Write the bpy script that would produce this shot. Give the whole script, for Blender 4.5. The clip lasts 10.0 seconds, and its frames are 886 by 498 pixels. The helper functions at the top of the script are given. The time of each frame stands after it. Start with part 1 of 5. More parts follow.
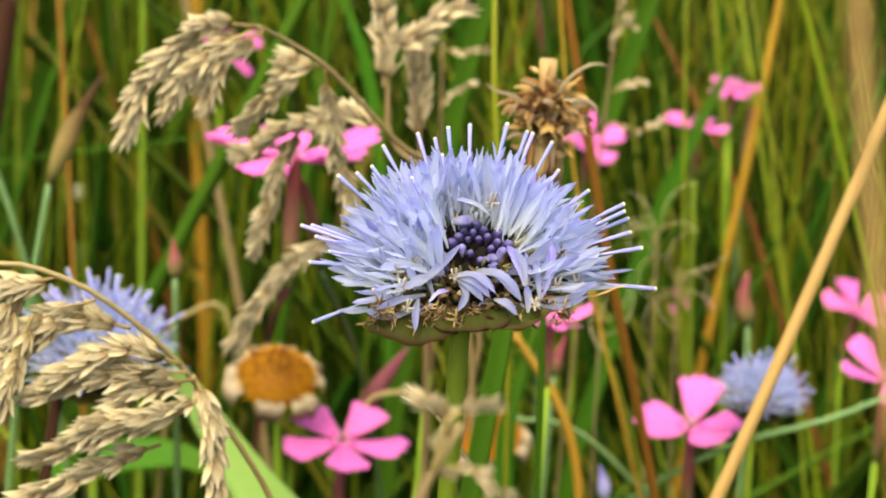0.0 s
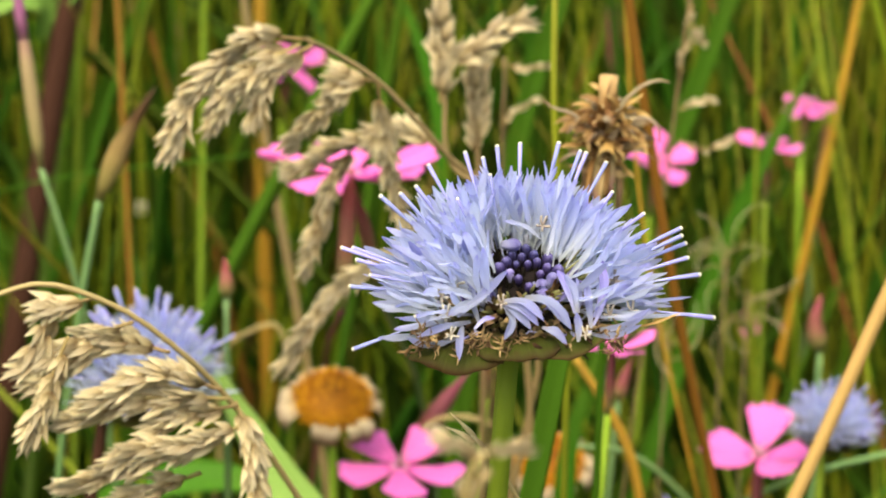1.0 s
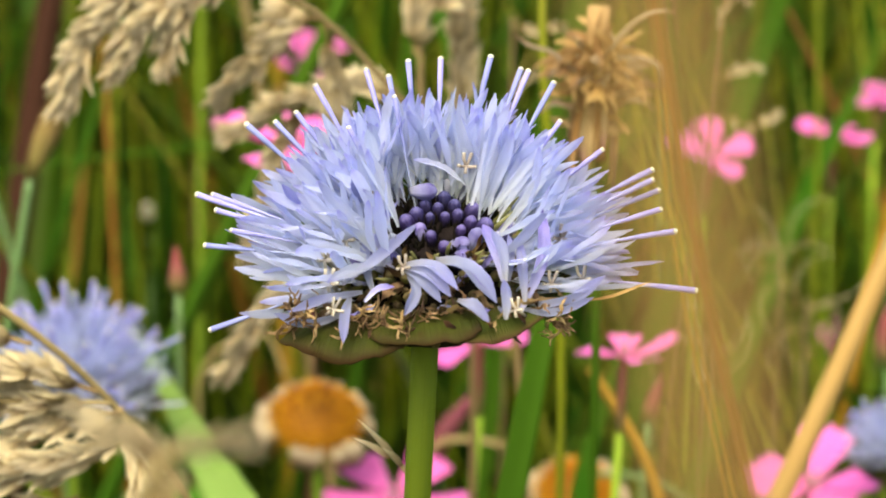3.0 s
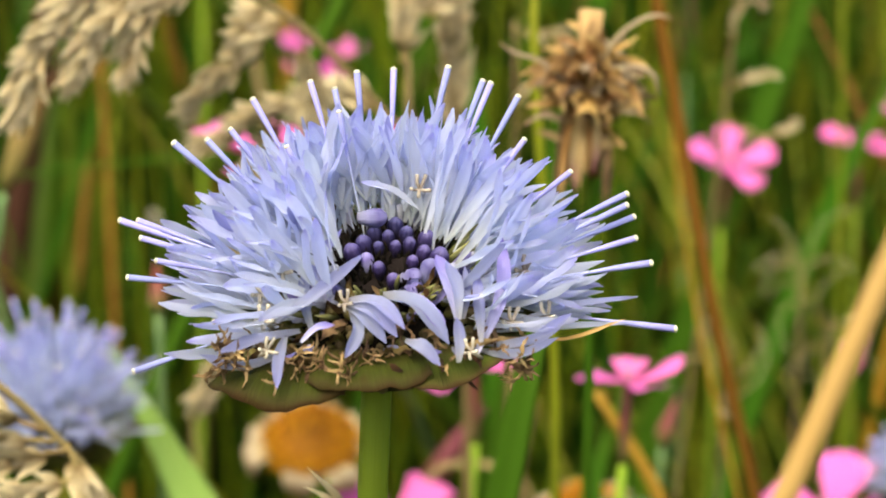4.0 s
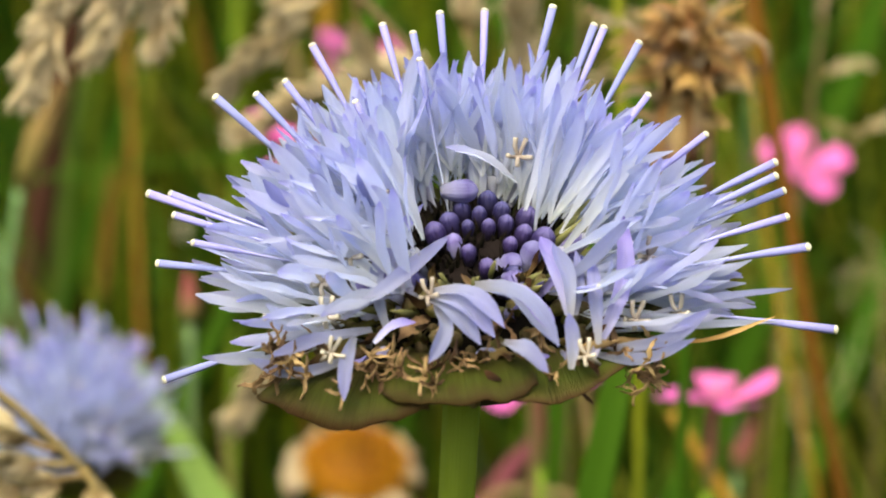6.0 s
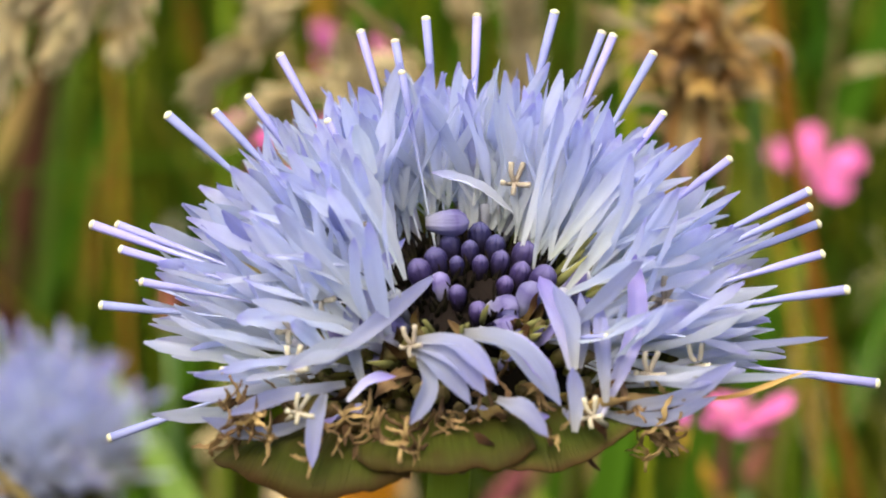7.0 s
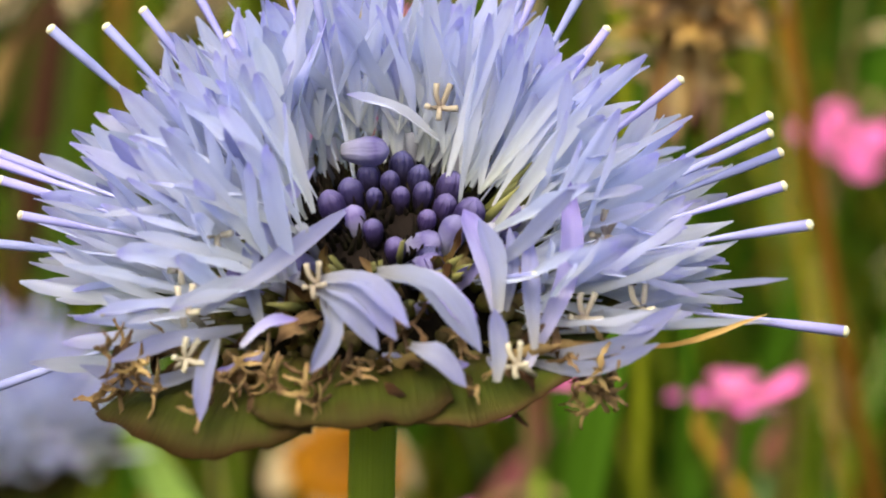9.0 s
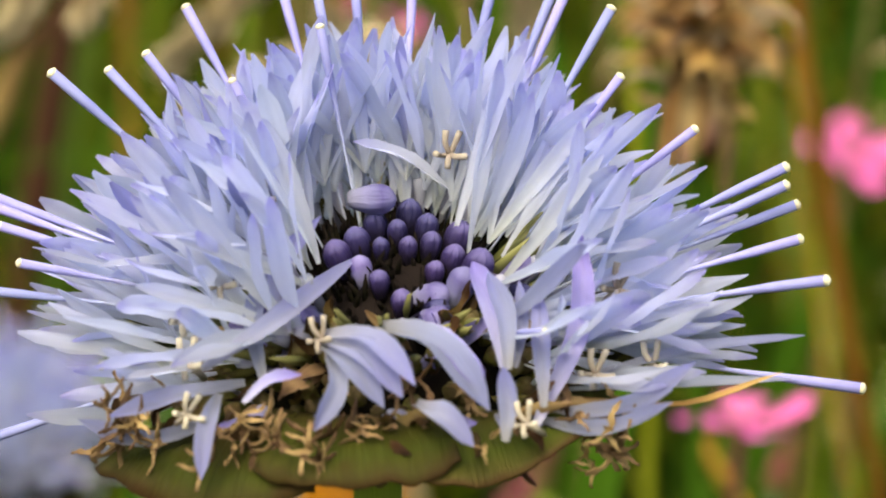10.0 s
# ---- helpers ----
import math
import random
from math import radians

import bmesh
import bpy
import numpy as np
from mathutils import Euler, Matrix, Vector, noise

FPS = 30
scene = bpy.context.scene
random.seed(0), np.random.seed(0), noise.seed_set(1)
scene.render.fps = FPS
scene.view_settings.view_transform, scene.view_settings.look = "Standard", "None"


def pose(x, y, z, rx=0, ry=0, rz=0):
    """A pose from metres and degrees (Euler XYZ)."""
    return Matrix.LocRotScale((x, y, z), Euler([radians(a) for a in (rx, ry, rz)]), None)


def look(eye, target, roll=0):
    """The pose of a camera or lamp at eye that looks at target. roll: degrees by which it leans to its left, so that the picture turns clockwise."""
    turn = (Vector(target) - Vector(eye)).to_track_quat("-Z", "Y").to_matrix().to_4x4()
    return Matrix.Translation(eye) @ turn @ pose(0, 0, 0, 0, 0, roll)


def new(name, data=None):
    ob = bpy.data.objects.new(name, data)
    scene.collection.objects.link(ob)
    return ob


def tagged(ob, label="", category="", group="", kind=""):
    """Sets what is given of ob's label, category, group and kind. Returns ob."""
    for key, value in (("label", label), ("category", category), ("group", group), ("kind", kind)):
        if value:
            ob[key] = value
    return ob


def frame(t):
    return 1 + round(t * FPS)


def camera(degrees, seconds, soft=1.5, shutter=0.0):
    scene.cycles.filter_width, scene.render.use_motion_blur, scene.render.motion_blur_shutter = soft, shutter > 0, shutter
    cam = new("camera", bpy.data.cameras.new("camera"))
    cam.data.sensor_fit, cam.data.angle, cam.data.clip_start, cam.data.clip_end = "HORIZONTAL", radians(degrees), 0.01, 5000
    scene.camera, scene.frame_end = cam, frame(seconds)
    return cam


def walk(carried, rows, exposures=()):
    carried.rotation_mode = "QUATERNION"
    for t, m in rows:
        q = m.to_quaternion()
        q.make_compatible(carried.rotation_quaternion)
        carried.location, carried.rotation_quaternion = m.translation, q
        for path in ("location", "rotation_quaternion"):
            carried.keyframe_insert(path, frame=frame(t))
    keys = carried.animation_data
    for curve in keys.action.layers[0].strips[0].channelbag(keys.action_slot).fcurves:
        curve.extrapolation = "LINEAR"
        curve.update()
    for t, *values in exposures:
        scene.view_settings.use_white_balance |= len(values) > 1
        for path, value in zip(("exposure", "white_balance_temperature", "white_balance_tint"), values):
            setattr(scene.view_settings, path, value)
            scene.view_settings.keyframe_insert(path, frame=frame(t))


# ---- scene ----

def cm(x, y, z):
    """Centimetres from the heart of the main flower, 30 cm above the soil, as metres."""
    return Vector((x, y, z + 30.0)) * 0.01


# ---- camera ----
cam = camera(20, 10.0, 1.9)
PATH = [
    (0.0, look(cm(-1.477, -18.480, 5.326), cm(-0.231, 0.668, -0.315), 2.74)),
    (0.5, look(cm(-1.195, -18.395, 5.037), cm(-0.419, 0.828, -0.431), 2.53)),
    (1.0, look(cm(-1.192, -17.564, 5.121), cm(-0.574, 1.644, -0.418), 2.68)),
    (1.5, look(cm(-0.519, -16.796, 4.802), cm(-0.355, 2.472, -0.559), 2.12)),
    (2.0, look(cm(-0.567, -15.321, 4.455), cm(-0.377, 3.931, -0.959), 2.46)),
    (2.5, look(cm(0.122, -14.093, 3.807), cm(0.089, 5.177, -1.549), 2.38)),
    (2.7, look(cm(0.133, -13.747, 3.631), cm(-0.033, 5.537, -1.667), 2.29)),
    (3.8, look(cm(0.320, -11.989, 3.128), cm(0.051, 7.294, -2.174), 2.24)),
    (4.0, look(cm(0.560, -11.812, 3.211), cm(0.018, 7.465, -2.090), 2.12)),
    (4.5, look(cm(0.370, -11.452, 2.992), cm(-0.004, 7.844, -2.253), 2.34)),
    (5.0, look(cm(0.372, -11.228, 2.945), cm(-0.150, 8.074, -2.269), 2.22)),
    (5.5, look(cm(0.314, -10.361, 2.516), cm(-0.312, 8.928, -2.734), 2.37)),
    (5.7, look(cm(0.195, -10.076, 2.468), cm(-0.487, 9.242, -2.663), 2.24)),
    (6.8, look(cm(0.197, -8.478, 2.275), cm(-0.673, 10.827, -2.876), 2.30)),
    (7.0, look(cm(0.198, -8.355, 2.270), cm(-0.572, 10.937, -2.947), 2.31)),
    (7.5, look(cm(0.355, -8.085, 2.123), cm(-0.463, 11.210, -3.076), 2.33)),
    (8.0, look(cm(0.443, -7.823, 2.225), cm(-0.399, 11.457, -3.028), 2.52)),
    (8.5, look(cm(0.863, -7.677, 2.005), cm(-0.406, 11.575, -3.263), 1.75)),
    (9.0, look(cm(0.576, -7.489, 1.850), cm(-0.567, 11.772, -3.410), 2.16)),
    (9.5, look(cm(0.728, -7.373, 1.892), cm(-0.516, 11.901, -3.303), 2.26)),
    (10.0, look(cm(0.555, -7.279, 1.964), cm(-0.646, 11.971, -3.327), 2.55)),
]
walk(cam, PATH, [(0.0, 0.12, 7100, -4), (5.0, 0.06, 7100, -4), (7.5, -0.03, 7250, -4), (10.0, -0.06, 7450, -4)])
# the lens stays focused on the heart of the blue flower (named below, where the bud is made)
cam.data.dof.use_dof = True
cam.data.dof.aperture_fstop = 76.0

# ---- light: a bright, thinly overcast sky ----
SUN_EL, SUN_AZ = 58.0, 200.0
world = bpy.data.worlds.new("sky")
scene.world = world
world.use_nodes = True
wn = world.node_tree
sky = wn.nodes.new("ShaderNodeTexSky")
sky.sky_type, sky.sun_disc = "NISHITA", False
sky.sun_elevation, sky.sun_rotation = radians(SUN_EL), radians(SUN_AZ)
sky.air_density, sky.dust_density, sky.ozone_density = 1.0, 8.0, 0.6
wn.links.new(sky.outputs[0], wn.nodes["Background"].inputs[0])
wn.nodes["Background"].inputs[1].default_value = 0.40
sun = new("sun", bpy.data.lights.new("sun", "SUN"))
sun.data.energy, sun.data.angle, sun.data.color = 0.9, radians(60), (1.0, 0.95, 0.86)
sun_from = Vector((math.sin(radians(SUN_AZ)) * math.cos(radians(SUN_EL)), math.cos(radians(SUN_AZ)) * math.cos(radians(SUN_EL)), math.sin(radians(SUN_EL))))
sun.matrix_basis = look(sun_from * 3, (0, 0, 0))


# ---- materials ----
def plant(name, stops, rough=0.55, translucent=0.3, random_by="object", hue=0.02, value=0.25, grain=900.0, streak=1.0, bump=0.15, specks=None, veins=1.0):
    """A leaf, petal or straw: colour along its length, streaks and blotches, light shining through."""
    m = bpy.data.materials.new(name)
    m.use_nodes = True
    t = m.node_tree
    n, l = t.nodes, t.links
    bsdf, out = n["Principled BSDF"], n["Material Output"]
    coord = n.new("ShaderNodeTexCoord")
    sep = n.new("ShaderNodeSeparateXYZ")
    l.new(coord.outputs["UV"], sep.inputs[0])
    ramp = n.new("ShaderNodeValToRGB")
    while len(ramp.color_ramp.elements) < len(stops):
        ramp.color_ramp.elements.new(0.5)
    for e, (p, c) in zip(ramp.color_ramp.elements, stops):
        e.position, e.color = p, (*c, 1)
    blot = n.new("ShaderNodeTexNoise")
    blot.inputs["Scale"].default_value, blot.inputs["Detail"].default_value = grain, 4
    l.new(coord.outputs["Object"], blot.inputs["Vector"])
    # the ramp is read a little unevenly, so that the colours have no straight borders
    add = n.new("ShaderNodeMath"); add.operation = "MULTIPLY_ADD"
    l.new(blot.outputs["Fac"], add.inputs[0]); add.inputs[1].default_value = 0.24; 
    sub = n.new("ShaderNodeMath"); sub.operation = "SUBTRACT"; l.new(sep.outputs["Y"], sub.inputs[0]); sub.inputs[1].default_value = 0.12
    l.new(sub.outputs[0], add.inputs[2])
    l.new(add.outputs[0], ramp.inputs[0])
    # veins along the length
    sc = n.new("ShaderNodeMapping")
    sc.inputs["Scale"].default_value = (26 * streak, 2.0, 1)
    l.new(coord.outputs["UV"], sc.inputs["Vector"])
    vein = n.new("ShaderNodeTexNoise")
    vein.inputs["Scale"].default_value, vein.inputs["Detail"].default_value = 1.0, 3
    l.new(sc.outputs[0], vein.inputs["Vector"])
    if random_by == "object":
        rnd = n.new("ShaderNodeObjectInfo").outputs["Random"]
    else:
        rnd = n.new("ShaderNodeNewGeometry").outputs["Random Per Island"]
    hsv = n.new("ShaderNodeHueSaturation")
    l.new(ramp.outputs[0], hsv.inputs["Color"])
    hm = n.new("ShaderNodeMapRange"); l.new(rnd, hm.inputs[0]); hm.inputs[3].default_value, hm.inputs[4].default_value = 0.5 - hue, 0.5 + hue
    l.new(hm.outputs[0], hsv.inputs["Hue"])
    mix = n.new("ShaderNodeMath"); mix.operation = "MULTIPLY_ADD"
    l.new(vein.outputs["Fac"], mix.inputs[0]); mix.inputs[1].default_value = value * 1.2 * veins
    vm = n.new("ShaderNodeMapRange"); l.new(rnd, vm.inputs[0]); vm.inputs[3].default_value, vm.inputs[4].default_value = 1 - value * (1.0 + 0.6 * veins), 1 + value * (1.0 - 0.6 * veins)
    l.new(vm.outputs[0], mix.inputs[2])
    l.new(mix.outputs[0], hsv.inputs["Value"])
    colour = hsv.outputs[0]
    if specks:
        spot = n.new("ShaderNodeTexNoise"); spot.inputs["Scale"].default_value = specks[1]; spot.inputs["Detail"].default_value = 2
        l.new(coord.outputs["Object"], spot.inputs["Vector"])
        cut = n.new("ShaderNodeMapRange"); l.new(spot.outputs["Fac"], cut.inputs[0]); cut.inputs[1].default_value, cut.inputs[2].default_value = specks[2], specks[2] + 0.12
        mx = n.new("ShaderNodeMix"); mx.data_type = "RGBA"
        l.new(cut.outputs[0], mx.inputs[0]); l.new(colour, mx.inputs[6]); mx.inputs[7].default_value = (*specks[0], 1)
        colour = mx.outputs[2]
    l.new(colour, bsdf.inputs["Base Color"])
    bsdf.inputs["Roughness"].default_value = rough
    bsdf.inputs["Specular IOR Level"].default_value = 0.10
    bp = n.new("ShaderNodeBump")
    bp.inputs["Strength"].default_value, bp.inputs["Distance"].default_value = bump, 0.0003
    l.new(vein.outputs["Fac"], bp.inputs["Height"])
    l.new(bp.outputs[0], bsdf.inputs["Normal"])
    if translucent:
        tr = n.new("ShaderNodeBsdfTranslucent")
        l.new(colour, tr.inputs["Color"])
        ms = n.new("ShaderNodeMixShader"); ms.inputs[0].default_value = translucent
        l.new(bsdf.outputs[0], ms.inputs[1]); l.new(tr.outputs[0], ms.inputs[2])
        l.new(ms.outputs[0], out.inputs["Surface"])
    return m


PETAL = plant("blue petal", [(0.0, (0.86, 0.88, 0.92)), (0.25, (0.79, 0.82, 0.92)), (0.70, (0.725, 0.76, 0.925)), (0.9, (0.68, 0.70, 0.91)), (1.0, (0.56, 0.56, 0.87))], 0.8, 0.82, hue=0.008, value=0.09, grain=1500, streak=1.3, bump=0.35, veins=1.6)
PETAL_PALE = plant("pale petal", [(0.0, (0.87, 0.89, 0.88)), (0.5, (0.81, 0.84, 0.92)), (1.0, (0.71, 0.74, 0.92))], 0.8, 0.82, hue=0.008, value=0.09, grain=1500, streak=1.3, bump=0.35, veins=1.6)
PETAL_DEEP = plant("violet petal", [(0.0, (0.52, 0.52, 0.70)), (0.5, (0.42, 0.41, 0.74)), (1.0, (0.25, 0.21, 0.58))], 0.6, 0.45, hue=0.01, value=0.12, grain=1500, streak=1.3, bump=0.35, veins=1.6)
# darker copy of the blue petal; dims the strongly lit front by colour
PETAL_DIM = plant("dimmed petal", [(0.0, (0.60, 0.60, 0.66)), (0.35, (0.57, 0.60, 0.80)), (1.0, (0.45, 0.465, 0.77))], 0.8, 0.74, hue=0.012, value=0.14, grain=1500, streak=1.3, bump=0.45, veins=1.8)
TUBE = plant("floret tube", [(0.0, (0.16, 0.16, 0.07)), (0.45, (0.30, 0.29, 0.36)), (1.0, (0.50, 0.51, 0.66))], 0.7, 0.4, hue=0.02, value=0.25, grain=1800, streak=1.3, bump=0.4)
OVARY = plant("green calyx", [(0.0, (0.10, 0.088, 0.022)), (0.5, (0.16, 0.15, 0.040)), (1.0, (0.15, 0.11, 0.06))], 0.6, 0.3, hue=0.015, value=0.35, grain=1400, streak=0.9, bump=0.7, specks=((0.09, 0.045, 0.03), 900, 0.53))
STYLE = plant("style", [(0.0, (0.66, 0.70, 0.80)), (0.45, (0.52, 0.56, 0.82)), (0.75, (0.33, 0.34, 0.71)), (1.0, (0.27, 0.27, 0.63))], 0.5, 0.2, hue=0.012, value=0.12, grain=1500)
STYLE_TIP = plant("style tip", [(0.0, (0.58, 0.54, 0.40)), (1.0, (0.70, 0.67, 0.54))], 0.7, 0.2, value=0.1, grain=4000)
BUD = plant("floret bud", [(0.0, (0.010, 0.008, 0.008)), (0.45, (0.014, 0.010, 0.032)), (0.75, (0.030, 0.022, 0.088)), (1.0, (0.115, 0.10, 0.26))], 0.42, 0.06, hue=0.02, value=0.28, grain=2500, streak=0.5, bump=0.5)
STAMEN = plant("spent stamen", [(0.0, (0.36, 0.30, 0.26)), (1.0, (0.54, 0.49, 0.42))], 0.8, 0.25, value=0.25, grain=3000)
WITHERED = plant("withered floret", [(0.0, (0.17, 0.105, 0.055)), (0.6, (0.36, 0.24, 0.13)), (1.0, (0.21, 0.125, 0.075))], 0.8, 0.35, hue=0.015, value=0.5, grain=3000)
BRACT = plant("bract", [(0.0, (0.055, 0.045, 0.014)), (0.35, (0.078, 0.072, 0.015)), (0.75, (0.062, 0.080, 0.012)), (0.92, (0.074, 0.066, 0.015)), (1.0, (0.075, 0.044, 0.016))], 0.55, 0.3, hue=0.012, value=0.40, grain=500, streak=0.7, bump=0.6, veins=1.2, specks=((0.045, 0.028, 0.009), 420, 0.55))
SEPAL = plant("sepal", [(0.0, (0.12, 0.13, 0.04)), (1.0, (0.26, 0.25, 0.11))], 0.6, 0.3, value=0.25)
BUD_BROWN = plant("brown bud", [(0.0, (0.15, 0.13, 0.04)), (0.4, (0.19, 0.125, 0.05)), (0.7, (0.06, 0.03, 0.014)), (1.0, (0.03, 0.016, 0.009))], 0.6, 0.1, hue=0.01, value=0.3, grain=300, streak=1.2, bump=0.6)
BUD_TAN = plant("tan calyx", [(0.0, (0.24, 0.20, 0.08)), (0.6, (0.34, 0.24, 0.14)), (1.0, (0.30, 0.10, 0.16))], 0.6, 0.1, hue=0.01, value=0.3, grain=300, streak=1.5, bump=0.5)
BUD_PURPLE = plant("purple bud tip", [(0.0, (0.34, 0.14, 0.22)), (1.0, (0.40, 0.10, 0.34))], 0.6, 0.2, hue=0.01, value=0.25, grain=300, streak=1.5)
TEAL = plant("blue-green stem", [(0.0, (0.10, 0.17, 0.05)), (1.0, (0.15, 0.24, 0.10))], 0.5, 0.1, hue=0.01, value=0.25, grain=300, streak=1.5)
BARK = plant("woody stem", [(0.0, (0.035, 0.015, 0.010)), (1.0, (0.055, 0.022, 0.014))], 0.6, 0.0, hue=0.01, value=0.35, grain=200, streak=1.5, bump=0.6)
LEAF_PALE = plant("pale leaf", [(0.0, (0.13, 0.22, 0.04)), (1.0, (0.22, 0.33, 0.08))], 0.5, 0.35, hue=0.01, value=0.25, grain=200, streak=1.5, bump=0.4)
# near-black over most of its length, dark olive only at the start
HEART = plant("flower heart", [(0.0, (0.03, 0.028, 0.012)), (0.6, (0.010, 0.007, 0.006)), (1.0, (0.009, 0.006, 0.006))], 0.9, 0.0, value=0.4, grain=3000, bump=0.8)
STEM = plant("green stem", [(0.0, (0.175, 0.27, 0.028)), (1.0, (0.235, 0.34, 0.032))], 0.5, 0.2, hue=0.015, value=0.35, grain=300, streak=1.6, bump=0.4)
PINK = plant("pink petal", [(0.0, (0.782, 0.460, 0.662)), (0.10, (0.607, 0.074, 0.331)), (0.2, (0.75, 0.155, 0.49)), (1.0, (0.78, 0.175, 0.54))], 0.55, 0.35, hue=0.012, value=0.12, grain=900, streak=1.4)
CALYX = plant("calyx", [(0.0, (0.13, 0.15, 0.04)), (0.5, (0.20, 0.07, 0.06)), (1.0, (0.24, 0.05, 0.08))], 0.5, 0.1, hue=0.02, value=0.25, grain=400, streak=1.5, bump=0.4)
STRAW = plant("straw", [(0.0, (0.254, 0.179, 0.075)), (1.0, (0.299, 0.224, 0.112))], 0.55, 0.1, hue=0.012, value=0.3, grain=400, streak=1.5)
GOLD = plant("golden straw", [(0.0, (0.34, 0.20, 0.055)), (0.5, (0.44, 0.275, 0.085)), (1.0, (0.48, 0.33, 0.13))], 0.5, 0.15, hue=0.01, value=0.25, grain=400, streak=1.5)
SPIKE = plant("dry spikelet", [(0.0, (0.28, 0.18, 0.07)), (0.35, (0.66, 0.53, 0.31)), (0.85, (0.86, 0.76, 0.53)), (1.0, (0.70, 0.58, 0.37))], 0.6, 0.35, "island", hue=0.012, value=0.42, grain=1500, streak=0.8, bump=0.7, veins=1.2)
RUST = plant("rusty stem", [(0.0, (0.225, 0.104, 0.013)), (0.5, (0.288, 0.144, 0.020)), (1.0, (0.279, 0.158, 0.027))], 0.5, 0.05, hue=0.015, value=0.3, grain=300, streak=1.5)
DRY = plant("dry petal", [(0.0, (0.17, 0.075, 0.025)), (0.5, (0.40, 0.22, 0.08)), (1.0, (0.60, 0.40, 0.19))], 0.65, 0.3, hue=0.015, value=0.35, grain=700, bump=0.6)
DISC = plant("daisy disc", [(0.0, (0.09, 0.032, 0.004)), (0.6, (0.27, 0.105, 0.006)), (1.0, (0.46, 0.20, 0.014))], 0.6, 0.05, random_by="island", hue=0.015, value=0.5, grain=1200)
RAY = plant("withered ray", [(0.0, (0.370, 0.290, 0.176)), (0.6, (0.405, 0.317, 0.220)), (1.0, (0.211, 0.132, 0.079))], 0.7, 0.25, hue=0.012, value=0.25, grain=500, bump=0.5)
BLADE = plant("green blade", [(0.0, (0.058, 0.150, 0.012)), (0.7, (0.068, 0.195, 0.014)), (1.0, (0.125, 0.215, 0.026))], 0.5, 0.4, hue=0.015, value=0.3, grain=200, streak=1.5, bump=0.3)
# turf ramps carry shade: roots darkened as if deep in the sward, tips pale
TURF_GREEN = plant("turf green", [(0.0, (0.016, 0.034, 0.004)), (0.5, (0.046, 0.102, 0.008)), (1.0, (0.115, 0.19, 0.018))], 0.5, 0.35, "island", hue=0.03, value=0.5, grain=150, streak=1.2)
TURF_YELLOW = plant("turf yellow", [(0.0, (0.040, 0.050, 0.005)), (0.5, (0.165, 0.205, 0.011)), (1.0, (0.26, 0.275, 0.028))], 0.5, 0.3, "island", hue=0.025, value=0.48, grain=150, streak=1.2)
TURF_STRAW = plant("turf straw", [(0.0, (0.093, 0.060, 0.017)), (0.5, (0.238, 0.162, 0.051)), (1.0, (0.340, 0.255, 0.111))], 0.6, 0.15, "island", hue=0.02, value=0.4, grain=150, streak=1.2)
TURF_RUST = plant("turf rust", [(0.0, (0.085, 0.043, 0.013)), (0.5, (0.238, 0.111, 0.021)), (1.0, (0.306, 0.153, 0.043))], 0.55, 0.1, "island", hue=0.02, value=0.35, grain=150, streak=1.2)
# darkened copy of turf green whose colour stands in for shaded depths
TURF_SHADED = plant("turf shaded green", [(0.0, (0.008, 0.018, 0.002)), (0.5, (0.022, 0.050, 0.004)), (1.0, (0.050, 0.095, 0.008))], 0.5, 0.35, "island", hue=0.03, value=0.5, grain=150, streak=1.2)
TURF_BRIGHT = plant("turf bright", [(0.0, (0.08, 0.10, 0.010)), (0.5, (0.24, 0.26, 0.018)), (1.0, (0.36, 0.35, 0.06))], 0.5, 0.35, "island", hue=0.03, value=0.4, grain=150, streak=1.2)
SOIL = bpy.data.materials.new("soil")
SOIL.use_nodes = True
_n, _l = SOIL.node_tree.nodes, SOIL.node_tree.links
_c = _n.new("ShaderNodeTexCoord")
_a = _n.new("ShaderNodeTexNoise"); _a.inputs["Scale"].default_value, _a.inputs["Detail"].default_value = 9, 8
_r = _n.new("ShaderNodeValToRGB")
_r.color_ramp.elements[0].color, _r.color_ramp.elements[1].color = (0.03, 0.022, 0.012, 1), (0.07, 0.085, 0.025, 1)
_b = _n.new("ShaderNodeBump"); _b.inputs["Strength"].default_value, _b.inputs["Distance"].default_value = 0.8, 0.01
_l.new(_c.outputs["Object"], _a.inputs["Vector"]); _l.new(_a.outputs["Fac"], _r.inputs[0]); _l.new(_r.outputs[0], _n["Principled BSDF"].inputs["Base Color"])
_l.new(_a.outputs["Fac"], _b.inputs["Height"]); _l.new(_b.outputs[0], _n["Principled BSDF"].inputs["Normal"]); _n["Principled BSDF"].inputs["Roughness"].default_value = 0.95


# ---- shapes ----
class Geo:
    def __init__(self):
        self.v, self.f, self.uv = [], [], []

    def mesh(self, name, material):
        me = bpy.data.meshes.new(name)
        me.from_pydata(self.v, [], self.f)
        me.materials.append(material)
        layer = me.uv_layers.new(name="UVMap")
        idx = np.empty(len(me.loops), dtype=np.int32)
        me.loops.foreach_get("vertex_index", idx)
        layer.data.foreach_set("uv", np.array(self.uv, dtype=np.float32)[idx].ravel())
        me.polygons.foreach_set("use_smooth", np.ones(len(me.polygons), dtype=bool))
        me.update()
        return me


